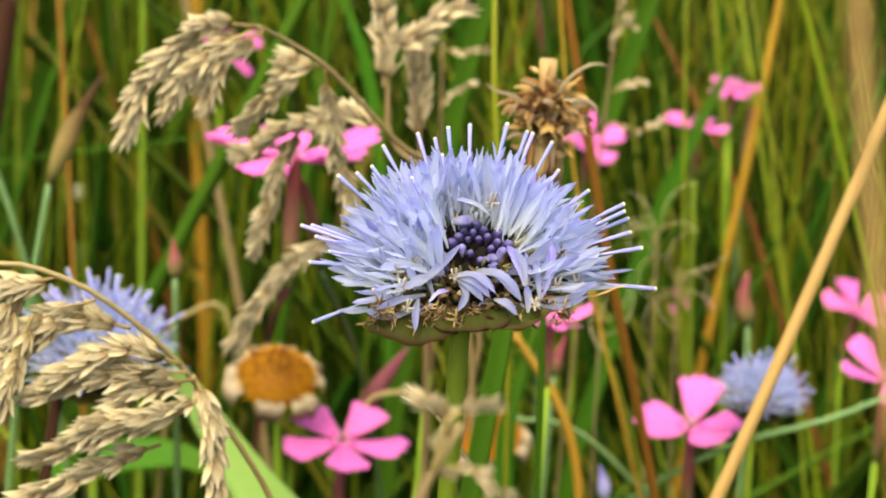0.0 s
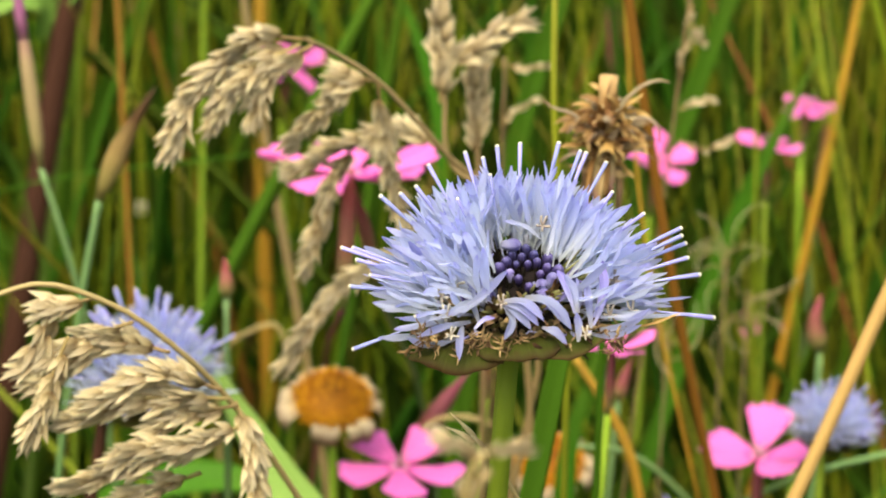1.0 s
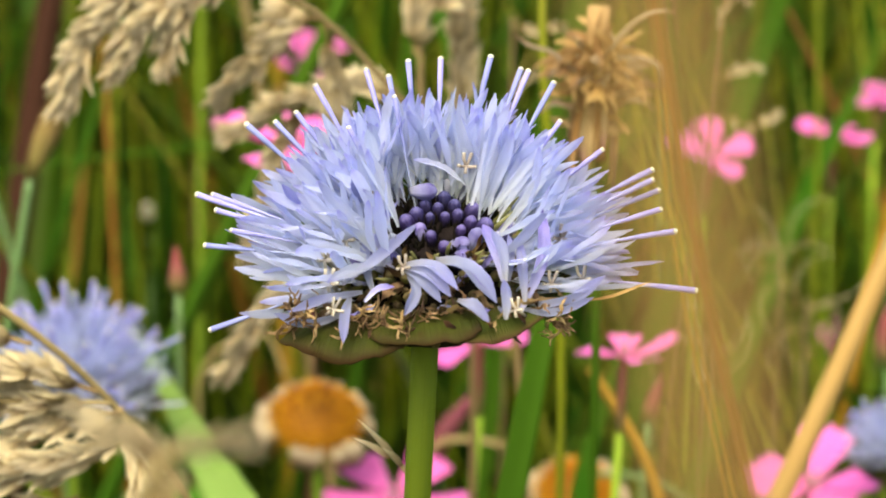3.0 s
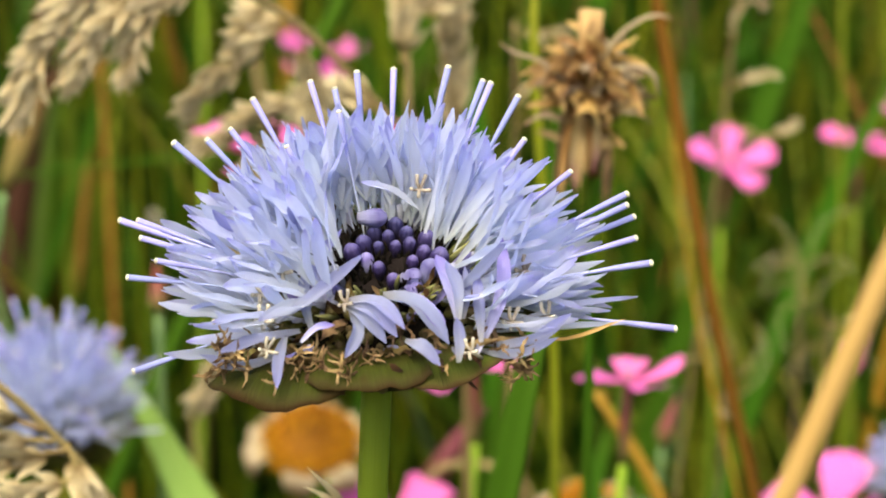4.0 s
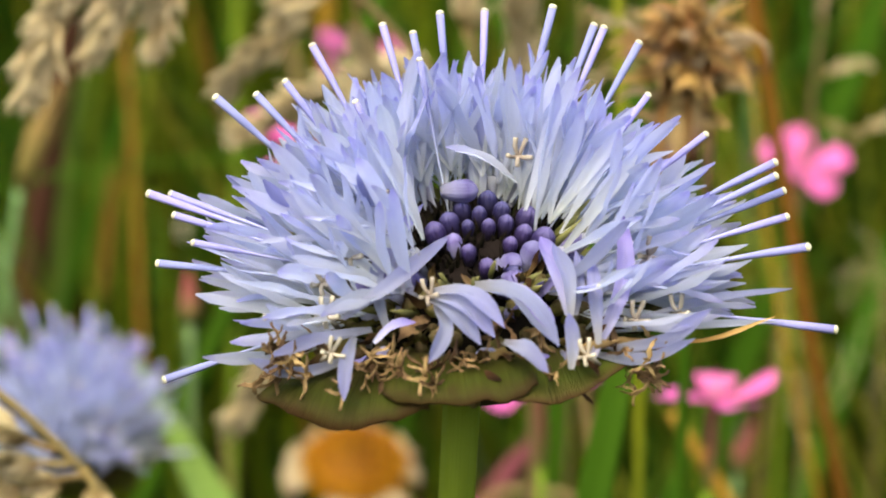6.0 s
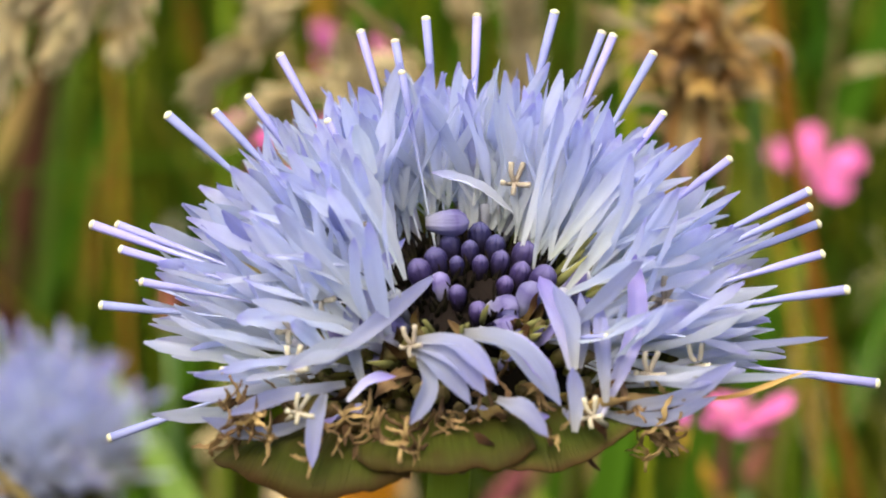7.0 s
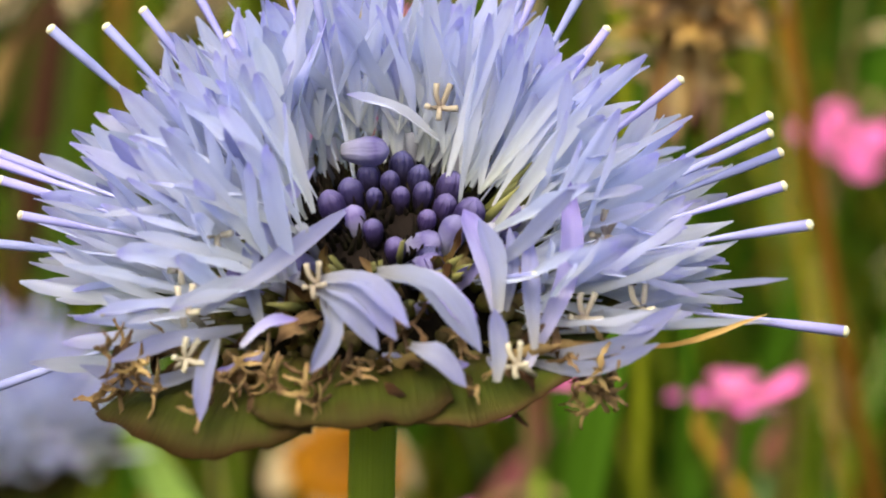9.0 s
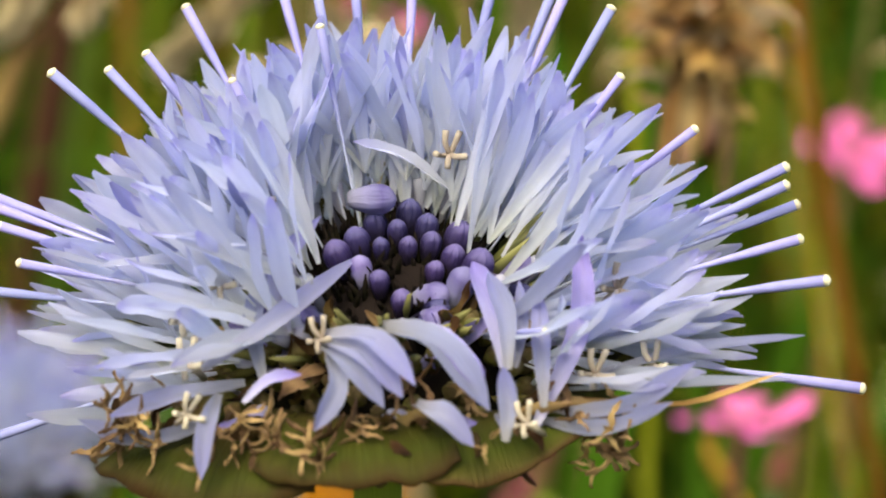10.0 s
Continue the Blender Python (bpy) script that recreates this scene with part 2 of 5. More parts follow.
def curve(pts, n):
    """A smooth line of n places through a few points."""
    p = [Vector(q) for q in pts]
    if len(p) == 2:
        return [p[0].lerp(p[1], k / (n - 1)) for k in range(n)]
    h = [max((b - a).length, 1e-9) for a, b in zip(p, p[1:])]
    v = [(b - a) / q for a, b, q in zip(p, p[1:], h)]
    m = [v[0]] + [(v[k - 1] * h[k] + v[k] * h[k - 1]) / (h[k - 1] + h[k]) for k in range(1, len(v))] + [v[-1]]
    out = []
    for k in range(n):
        s = k / (n - 1) * (len(p) - 1)
        i = min(int(s), len(p) - 2)
        u = s - i
        a, b = p[i], p[i + 1]
        out.append(a * (2 * u ** 3 - 3 * u * u + 1) + m[i] * (h[i] * (u ** 3 - 2 * u * u + u)) + b * (3 * u * u - 2 * u ** 3) + m[i + 1] * (h[i] * (u ** 3 - u * u)))
    return out


def sweep(g, pts, half, thick=None, up=(0, 0, 1), sides=6, cup=0.0):
    """Lay a closed skin round a line: half and thick are half-widths across and through it, one for each place."""
    n, start = len(pts), len(g.v)
    up = Vector(up)
    for k in range(n):
        tangent = (pts[min(k + 1, n - 1)] - pts[max(k - 1, 0)]).normalized()
        side = tangent.cross(up)
        if side.length < 1e-4:
            side = tangent.cross(Vector((0.3, 1, 0.1)))
        side.normalize()
        nrm = side.cross(tangent)
        w = half[k]
        t = thick[k] if thick else w
        for j in range(sides):
            a = 2 * math.pi * j / sides
            c, s = math.cos(a), math.sin(a)
            g.v.append(pts[k] + side * (w * c) + nrm * (t * s + cup * w * (c * c - 0.5)))
            g.uv.append((abs(j / sides * 2 - 1), k / (n - 1)))
    for k in range(n - 1):
        for j in range(sides):
            a, b = start + k * sides + j, start + k * sides + (j + 1) % sides
            g.f.append((a, b, b + sides, a + sides))
    g.f.append(tuple(range(start + sides - 1, start - 1, -1)))
    g.f.append(tuple(range(start + (n - 1) * sides, start + n * sides)))
    return g


def ribbon(g, pts, half, thick, up=(0, 0, 1), cols=4, cup=0.0, groove=0.0, wave=0.0, phase=0.0):
    """A thin strap with an upper and a lower skin that meet at its edges."""
    n = len(pts)
    up = Vector(up)
    for layer in (1, -1):
        start = len(g.v)
        for k in range(n):
            tangent = (pts[min(k + 1, n - 1)] - pts[max(k - 1, 0)]).normalized()
            side = tangent.cross(up)
            if side.length < 1e-4:
                side = tangent.cross(Vector((0.3, 1, 0.1)))
            side.normalize()
            nrm = side.cross(tangent)
            w = half[k]
            for j in range(cols + 1):
                q = j / cols * 2 - 1
                z = cup * w * (q * q - 0.4) - groove * w * math.exp(-(q / 0.25) ** 2) + wave * w * abs(q) * math.sin(phase + k * 1.3 + q * 2)
                g.v.append(pts[k] + side * (w * q) + nrm * (z + layer * thick * w * (1 - q * q)))
                g.uv.append((j / cols, k / (n - 1)))
        c = cols + 1
        for k in range(n - 1):
            for j in range(cols):
                a = start + k * c + j
                g.f.append((a, a + 1, a + c + 1, a + c) if layer > 0 else (a, a + c, a + c + 1, a + 1))
    return g


def slab(g, grid, thick):
    """A thin closed sheet from rows of places, thick through."""
    rows, cols, start = len(grid), len(grid[0]), len(g.v)
    for layer in (0.5, -0.5):
        for i in range(rows):
            for j in range(cols):
                du = grid[i][min(j + 1, cols - 1)] - grid[i][max(j - 1, 0)]
                dv = grid[min(i + 1, rows - 1)][j] - grid[max(i - 1, 0)][j]
                nr = du.cross(dv)
                nr = nr.normalized() if nr.length > 1e-12 else Vector((0, 0, 1))
                g.v.append(grid[i][j] + nr * thick * layer)
                g.uv.append((j / (cols - 1), i / (rows - 1)))
    m = rows * cols
    at = lambda i, j, q: start + q * m + i * cols + j
    for i in range(rows - 1):
        for j in range(cols - 1):
            g.f.append((at(i, j, 0), at(i, j + 1, 0), at(i + 1, j + 1, 0), at(i + 1, j, 0)))
            g.f.append((at(i, j, 1), at(i + 1, j, 1), at(i + 1, j + 1, 1), at(i, j + 1, 1)))
    rim = [(0, j) for j in range(cols)] + [(i, cols - 1) for i in range(1, rows)] + [(rows - 1, j) for j in range(cols - 2, -1, -1)] + [(i, 0) for i in range(rows - 2, 0, -1)]
    for (a, b), (c, d) in zip(rim, rim[1:] + rim[:1]):
        g.f.append((at(a, b, 0), at(a, b, 1), at(c, d, 1), at(c, d, 0)))
    return g


def tube(g, pts, r0, r1, n=10, sides=6, bulge=0.0):
    line = curve(pts, n)
    rad = [r0 + (r1 - r0) * k / (n - 1) + bulge * math.sin(math.pi * k / (n - 1)) for k in range(n)]
    return sweep(g, line, rad, None, (0.21, -0.93, 0.3), sides)


def thing(name, base, label, category, group=""):
    e = new(name)
    e.empty_display_size = 0.01
    e.matrix_basis = Matrix.Translation(base)
    return tagged(e, label, category, group)


def place(name, me, parent, m, label=""):
    """A part that stands at m in the world, under a thing or a part."""
    ob = new(name, me)
    ob.parent = parent
    world_m = parent.matrix_parent_inverse.copy()
    if parent.parent:
        world_m = parent.parent.matrix_basis @ parent.matrix_parent_inverse @ parent.matrix_basis
    else:
        world_m = parent.matrix_basis.copy()
    ob.matrix_parent_inverse = world_m.inverted()
    ob.matrix_basis = m
    return tagged(ob, label) if label else ob


def part(name, g, material, parent, label=""):
    return place(name, g.mesh(name, material), parent, Matrix.Identity(4), label)


def toward(origin, axis, facing, scale=1.0):
    """A pose at origin whose z runs along axis and whose y looks as near to facing as it can."""
    z = Vector(axis).normalized()
    x = Vector(facing).cross(z)
    if x.length < 1e-5:
        x = Vector((1, 0.2, 0.1)).cross(z)
    x.normalize()
    y = z.cross(x)
    m = Matrix((x, y, z)).transposed().to_4x4()
    return Matrix.Translation(origin) @ m @ Matrix.Scale(scale, 4)


rng = random.Random(7)

# ---- ground ----
bm = bmesh.new()
rings = [0, 0.3, 0.6, 1, 1.6, 2.6, 5, 12, 40, 150, 600]
prev = None
for r in rings:
    row = [bm.verts.new((math.cos(a * math.pi / 16) * r, math.sin(a * math.pi / 16) * r, noise.noise((r * 3 * math.cos(a), r * 3 * math.sin(a), 0)) * min(r, 1) * 0.015 - 0.004)) for a in range(32)] if r else [bm.verts.new((0, 0, -0.004))]
    if prev:
        for a in range(32):
            b = (a + 1) % 32
            bm.faces.new((prev[0], row[a], row[b]) if len(prev) == 1 else (prev[a], row[a], row[b], prev[b]))
    prev = row
me = bpy.data.meshes.new("ground")
bm.to_mesh(me); bm.free()
me.materials.append(SOIL)
tagged(new("ground", me), "dark mossy soil of a wild flower meadow", "ground", kind="structure")

# ---- blue button flowers ----
def petal_mesh(name, length, half, bend, material, fold=0.5, twist=0.0):
    g = Geo()
    n = 11
    pts = [Vector((twist * math.sin(2.2 * k / (n - 1)), -bend * (k / (n - 1)) ** 2, length * k / (n - 1))) for k in range(n)]
    prof = (0.20, 0.36, 0.52, 0.67, 0.80, 0.91, 0.98, 1.0, 0.93, 0.70, 0.16)
    ribbon(g, pts, [half * p for p in prof], 0.06, (0, 1, 0), 4, fold * 0.5, 0.16, 0.24, twist * 9000)
    return g.mesh(name, material)


def unit(x):
    return x * 0.01


PETALS = [petal_mesh("petal", unit(1.0), unit(w), unit(b), mat, f, unit(tw)) for w, b, mat, f, tw in (
    (0.058, 0.12, PETAL, 0.5, 0.05), (0.063, 0.20, PETAL, 0.7, -0.08), (0.050, -0.12, PETAL, 0.4, 0.10), (0.056, 0.06, PETAL_PALE, 0.6, 0.0),
    (0.052, 0.24, PETAL_PALE, 0.5, 0.06), (0.059, -0.16, PETAL, 0.8, -0.06), (0.066, 0.14, PETAL, 0.3, 0.04), (0.054, 0.0, PETAL_DIM, 0.5, -0.05))]


def tube_mesh():
    """The narrow tube of a floret, from its foot to the throat where the lobes part."""
    g = Geo()
    sweep(g, [Vector((0, 0, unit(0.26) * k / 5)) for k in range(6)], [unit(q) for q in (0.018, 0.015, 0.014, 0.016, 0.020, 0.026)], None, (0, 1, 0), 8)
    return g.mesh("floret_tube", TUBE)


FLORET_TUBE = tube_mesh()


def style_meshes():
    out = []
    for bend in (0.0, 0.10, -0.08):
        g = Geo()
        pts = [Vector((0, unit(bend) * (k / 6) ** 2, unit(1.0) * k / 6)) for k in range(7)]
        sweep(g, pts, [unit(q) for q in (0.005, 0.005, 0.0055, 0.0065, 0.010, 0.0175, 0.019)], None, (0, 1, 0), 6)
        t = Geo()
        a = pts[-1]; d = (pts[-1] - pts[-2]).normalized()
        sweep(t, [a - d * unit(0.004), a + d * unit(0.008), a + d * unit(0.012), a + d * unit(0.017)], [unit(q) for q in (0.0185, 0.020, 0.016, 0.006)], None, (0, 1, 0), 6)
        out.append((g.mesh("style", STYLE), t.mesh("style_tip", STYLE_TIP)))
    return out


STYLES = style_meshes()


def bud_mesh(name, material):
    g = Geo()
    prof = [(0.0, 0.24), (0.15, 0.34), (0.35, 0.43), (0.55, 0.49), (0.72, 0.48), (0.84, 0.40), (0.93, 0.27), (1.0, 0.07)]
    start, sides = 0, 20
    for k, (z, r) in enumerate(prof):
        for j in range(sides):
            a = 2 * math.pi * j / sides
            rr = r * (1.0 - 0.16 * abs(math.cos(2.5 * a)) ** 6 - 0.03 * math.cos(5 * a + 2.5))
            g.v.append(Vector((math.cos(a) * rr, math.sin(a) * rr, z * 1.5)) * unit(0.1))
            g.uv.append((j / sides, z))
    for k in range(len(prof) - 1):
        for j in range(sides):
            a, b = k * sides + j, k * sides + (j + 1) % sides
            g.f.append((a, b, b + sides, a + sides))
    g.f.append(tuple(range(sides - 1, -1, -1)))
    g.f.append(tuple(range((len(prof) - 1) * sides, len(prof) * sides)))
    return g.mesh(name, material)


BUD_LIGHT = plant("opening bud", [(0.0, (0.34, 0.34, 0.46)), (0.4, (0.31, 0.29, 0.55)), (0.78, (0.16, 0.13, 0.36)), (1.0, (0.28, 0.25, 0.54))], 0.5, 0.3, hue=0.01, value=0.2, grain=2500, streak=0.8, bump=0.4)
BUD_MESH, BUD_PALE, OVARY_MESH = bud_mesh("floret_bud", BUD), bud_mesh("floret_bud", BUD_LIGHT), bud_mesh("green_calyx", OVARY)


def star_mesh():
    g = Geo()
    r = random.Random(3)
    for k in range(5):
        a = k * 1.2566 + r.uniform(-0.4, 0.4)
        d = Vector((math.cos(a), math.sin(a), r.uniform(0.0, 1.3))) * r.uniform(0.6, 1.0)
        tube(g, [Vector((0, 0, 0)), d * unit(0.036), d * unit(0.060) + Vector((unit(r.uniform(-0.02, 0.02)), unit(r.uniform(-0.02, 0.02)), unit(r.uniform(-0.03, 0.02))))], unit(0.0085), unit(0.0105), 6, 6)
    tube(g, [Vector((0, 0, -unit(0.12))), Vector((0, 0, 0))], unit(0.010), unit(0.012), 3, 5)
    return g.mesh("stamen_star", STAMEN)


STAR = star_mesh()


def wither_meshes():
    out = []
    r = random.Random(5)
    for k in range(4):
        g = Geo()
        for q in range(4):
            p = Vector((0, 0, 0)); line = [p]
            d = Vector((r.uniform(-1, 1), r.uniform(-1, 1), r.uniform(-0.2, 1))).normalized()
            for s in range(5):
                d = (d + Vector((r.uniform(-1, 1), r.uniform(-1, 1), r.uniform(-1, 0.7))) * 0.55).normalized()
                p = p + d * unit(0.034); line.append(p)
            c = curve(line, 10)
            sweep(g, c, [unit(r.uniform(0.011, 0.026)) * (1 - 0.55 * i / 9) * (1 + 0.25 * math.sin(i * 1.9 + q)) for i in range(10)], [unit(0.004)] * 10, (r.uniform(-1, 1), 0.5, 1), 6, 0.7)
        out.append(g.mesh("withered_floret", WITHERED))
    return out


WITHERS = wither_meshes()


def bract_mesh(seed, length=0.80, half=0.34):
    r = random.Random(seed)
    g = Geo()
    rows, cols = 9, 7
    grid = []
    droop, wave = r.uniform(-0.05, 0.03), r.uniform(0, 6)
    for i in range(rows):
        s = i / (rows - 1)
        w = half * (math.sin(math.pi * min(1, 0.22 + 0.78 * s)) ** 0.7 if s < 1 else 0.02) * (1 + 0.06 * math.sin(wave + 9 * s))
        row = []
        for j in range(cols):
            q = j / (cols - 1) * 2 - 1
            z = 0.47 * s ** 2 + droop * s + 0.10 * abs(q) ** 2 * w / half + 0.012 * math.sin(wave + 7 * s + 5 * q)
            row.append(Vector((q * w, s * length, z)) * 0.01)
        grid.append(row)
    slab(g, grid, unit(0.025))
    return g.mesh("bract", BRACT)


BRACTS = [bract_mesh(k) for k in range(4)]


def button_flower(base, centre, tilt, spin, size, florets, styles, seed, label, gap, stem_r, bend):
    """A rounded head of narrow blue petals over a ring of bracts on a ribbed stem. gap: half-angle of the thin sector at the front, degrees."""
    r = random.Random(seed)
    flower = thing("button_flower", base, label, "flower", "blue button flowers")
    head = Matrix.Translation(centre) @ pose(0, 0, 0, *tilt) @ Matrix.Scale(size, 4)
    turn = head.to_3x3().normalized()
    g = Geo()
    low = head @ Vector((-unit(0.06), 0, -unit(0.20)))
    mid = base.lerp(low, 0.55) + Vector((bend, 0, 0))
    line = curve([base, mid, low], 26)
    sides = 14
    start = len(g.v)
    sweep(g, line, [stem_r * (1.15 - 0.3 * k / 25) for k in range(26)], None, (0, -1, 0.1), sides)
    for k, v in enumerate(g.v):
        c = line[k // sides]
        g.v[k] = c + (v - c) * (1.0 if k % 2 else 0.87)
    part("stem", g, STEM, flower, "ribbed green flower stem")
    # the domed floor of the head
    g = Geo()
    prof = [(-0.24, 0.10), (-0.14, 0.34), (0.0, 0.44), (0.12, 0.48), (0.28, 0.44), (0.40, 0.34), (0.47, 0.20), (0.49, 0.03)]
    for z, q in prof:
        for j in range(16):
            a = j * math.pi / 8
            g.v.append(head @ (Vector((math.cos(a) * q, math.sin(a) * q, z + 0.02 * math.sin(j * 2.7 + z * 30))) * 0.01)); g.uv.append((j / 16, (z + 0.14) / 0.67))
    for k in range(len(prof) - 1):
        for j in range(16):
            a, b = k * 16 + j, k * 16 + (j + 1) % 16
            g.f.append((a, b, b + 16, a + 16))
    g.f.append(tuple(range(15, -1, -1))); g.f.append(tuple(range((len(prof) - 1) * 16, len(prof) * 16)))
    part("flower_heart", g, HEART, flower, "near-black floor of the flower head, dark olive low down")
    for k in range(11):
        a = k * 2 * math.pi / 11 + r.uniform(-0.15, 0.15) + spin
        lift = r.uniform(-0.12, 0.12)
        if gap and abs((math.degrees(a) + 180) % 360 - 180) > 112:
            continue
        m = head @ Matrix.Rotation(a, 4, "Z") @ Matrix.Translation((0, unit(0.10), -unit(0.17 + 0.02 * (k % 3)))) @ Matrix.Rotation(lift, 4, "X") @ Matrix.Scale(r.uniform(0.82, 1.02), 4)
        place("bract", BRACTS[k % 4], flower, m)
    # sepals among the florets
    g = Geo()
    for k in range(56):
        a, q = r.uniform(0, 6.283), 0.46 * math.sqrt(r.uniform(0.42, 1))
        th = q * 2.3
        o = Vector((math.cos(a) * q, math.sin(a) * q, 0.5 - 0.9 * q * q)) * 0.01
        d = Vector((math.cos(a) * math.sin(th), math.sin(a) * math.sin(th), math.cos(th)))
        sweep(g, [head @ o, head @ (o + d * unit(0.12)), head @ (o + d * unit(r.uniform(0.16, 0.26)))], [unit(0.020) * size, unit(0.016) * size, unit(0.002)], [unit(0.008)] * 3, turn @ Vector((-math.sin(a), math.cos(a), 0.2)), 5)
    ob = part("sepal_ring", g, SEPAL, flower, "short green sepals between the florets")
    tagged(ob, kind="stuff")
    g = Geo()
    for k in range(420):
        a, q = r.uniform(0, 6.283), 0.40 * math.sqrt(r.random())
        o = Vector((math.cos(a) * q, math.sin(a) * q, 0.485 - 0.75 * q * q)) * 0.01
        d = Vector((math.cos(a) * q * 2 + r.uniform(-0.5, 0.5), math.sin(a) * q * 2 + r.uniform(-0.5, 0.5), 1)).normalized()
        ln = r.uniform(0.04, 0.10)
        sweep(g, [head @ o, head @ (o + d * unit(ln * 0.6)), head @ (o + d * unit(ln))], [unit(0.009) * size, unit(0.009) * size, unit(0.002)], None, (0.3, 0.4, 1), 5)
    tagged(part("heart_stubble", g, HEART, flower, "near-black brown stubble between the buds"), kind="stuff")
    golden = math.pi * (3 - math.sqrt(5))
    for k in range(florets):
        s = 0.10 + 0.90 * (k + 0.5) / florets
        a = k * golden + r.uniform(-0.12, 0.12)
        front = abs((math.degrees(a) + 90 + 180) % 360 - 180)
        if front < gap * (0.55 + 0.55 * s) or (gap and s < 0.28 and front < 46):
            continue
        th = radians(4 + 58 * s ** 1.1 + r.uniform(-8, 8))
        q = 0.17 + 0.47 * s
        o = Vector((math.cos(a) * q, math.sin(a) * q, 0.62 - 0.42 * s * s + r.uniform(-0.05, 0.05))) * 0.01
        d = Vector((math.cos(a) * math.sin(th), math.sin(a) * math.sin(th), math.cos(th)))
        side = Vector((-math.sin(a), math.cos(a), 0))
        nod = side.cross(d)
        turned, lobes = r.uniform(0, 1.2566), 0
        for w in range(5):
            b = w * 1.2566 + turned + r.uniform(-0.25, 0.25)
            spread = r.uniform(0.12, 0.78)
            dd = (d + (side * math.cos(b) + nod * math.sin(b)) * spread).normalized()
            face = dd - d
            scale = r.uniform(0.46, 0.64)
            # the tips keep to a low dome
            reach = r.uniform(0.82, 1.08)
            while scale > 0.26:
                t = (o + dd * unit(scale)) * 100
                if (t.x * t.x + t.y * t.y) / 1.54 + ((t.z - 0.2) / 0.99) ** 2 < reach:
                    break
                scale -= 0.03
            tip = head @ (o + dd * unit(scale)) - centre
            if (turn @ dd).z < r.uniform(-0.25, 0.22) or tip.z < unit((0.10 + 0.10 * tip.x / unit(1.0)) * size) or (gap and -unit(0.28) < tip.x < unit(0.58) and tip.y < -unit(0.12)):
                continue
            pick = r.choice((0, 0, 1, 1, 2, 3, 3, 4, 5, 6, 6, 7 if r.random() < 0.3 else 0))
            m = toward(o - d * unit(0.02), dd, -face + Vector((r.uniform(-0.3, 0.3), r.uniform(-0.3, 0.3), r.uniform(-0.3, 0.3))), scale)
            place("petal", PETALS[pick], flower, head @ m @ (Matrix.Identity(4) if gap else Matrix.Diagonal((0.6, 0.6, 1.0, 1.0))))
            lobes += 1
        if lobes > 2 and s > 0.3:
            place("floret_tube", FLORET_TUBE, flower, head @ toward(o - d * unit(0.25), d, side))
    for k in range(styles):
        s = 0.15 + 0.85 * r.random()
        a = r.uniform(0, 6.283)
        front = abs((math.degrees(a) + 90 + 180) % 360 - 180)
        if front < gap * 0.9:
            continue
        th = radians(10 + 58 * s + r.uniform(-8, 8))
        d = Vector((math.cos(a) * math.sin(th), math.sin(a) * math.sin(th), math.cos(th)))
        o = Vector((math.cos(a) * 0.2 * s, math.sin(a) * 0.2 * s, 0.30)) * 0.01
        add_style(flower, head, o, o + d * unit(r.uniform(0.92, 1.16)), r.randrange(3))
    return flower, head


def add_style(flower, head, foot, tip, kind):
    d = tip - foot
    st = place("style", STYLES[kind][0], flower, head @ toward(foot, d, (0.2, -1, 0.3), d.length / unit(1.0)))
    place("style_tip", STYLES[kind][1], st, head @ toward(foot, d, (0.2, -1, 0.3), d.length / unit(1.0)), "cream stigma at the tip of the style")


MAIN_CENTRE = cm(-0.05, 0.20, -0.55)
main_flower, MAIN_HEAD = button_flower(cm(-1.1, 5.6, -30), MAIN_CENTRE, (11, -7, 0), 0.3, 1.0, 108, 0, 11, "pale violet-blue button flower with dark buds at its heart", 29, unit(0.095), unit(0.25))
MAIN_INV = MAIN_HEAD.inverted()
# the long styles that stand out all round
for x, y, z in ((-1.11, 0.1, 0.42), (-0.95, 0.15, 0.42), (-0.85, 0.25, 0.46), (-0.75, 0.35, 0.59), (-0.48, 0.5, 0.66), (-0.35, 0.4, 0.65), (-0.32, 0.2, 0.59), (0.38, 0.6, 0.68), (0.42, 0.55, 0.68), (0.56, 0.4, 0.65), (0.6, 0.2, 0.48), (0.83, 0.2, 0.35), (1.11, 0.2, 0.25), (1.11, 0.05, 0.21), (1.15, 0.1, 0.14), (1.16, 0.0, 0.06), (1.25, -0.1, -0.01), (1.37, -0.1, -0.36), (-1.36, 0.05, 0.02), (-1.28, 0.1, 0.01), (-1.25, 0.0, -0.05), (-1.17, -0.1, -0.12), (-1.29, -0.15, -0.21), (-1.25, -0.2, -0.67), (-0.54, -0.05, 0.45), (-0.07, 0.6, 0.72), (-0.26, 0.55, 0.7), (0.19, 0.55, 0.75), (-0.82, -0.55, -0.29), (0.43, -0.5, -0.12)):
    tip = cm(x, y, z)
    d = tip - MAIN_CENTRE
    foot = MAIN_CENTRE + Vector((d.x * 0.36, d.y * 0.36, d.z * 0.22 + unit(0.16)))
    add_style(main_flower, MAIN_HEAD, MAIN_INV @ foot, MAIN_INV @ tip, rng.randrange(2))


def odd_petal(pts, half, material, up=(0, -0.6, 0.8), name="petal"):
    g = Geo()
    line = curve([cm(*p) for p in pts], 9)
    half = half * 0.62
    prof = (0.38, 0.58, 0.78, 0.92, 1.0, 1.0, 0.90, 0.62, 0.06)
    ribbon(g, line, [unit(half) * p for p in prof], 0.05, up, 6, 0.55, 0.18, 0.22, half * 300 + pts[0][0] * 9)
    part(name, g, material, main_flower)


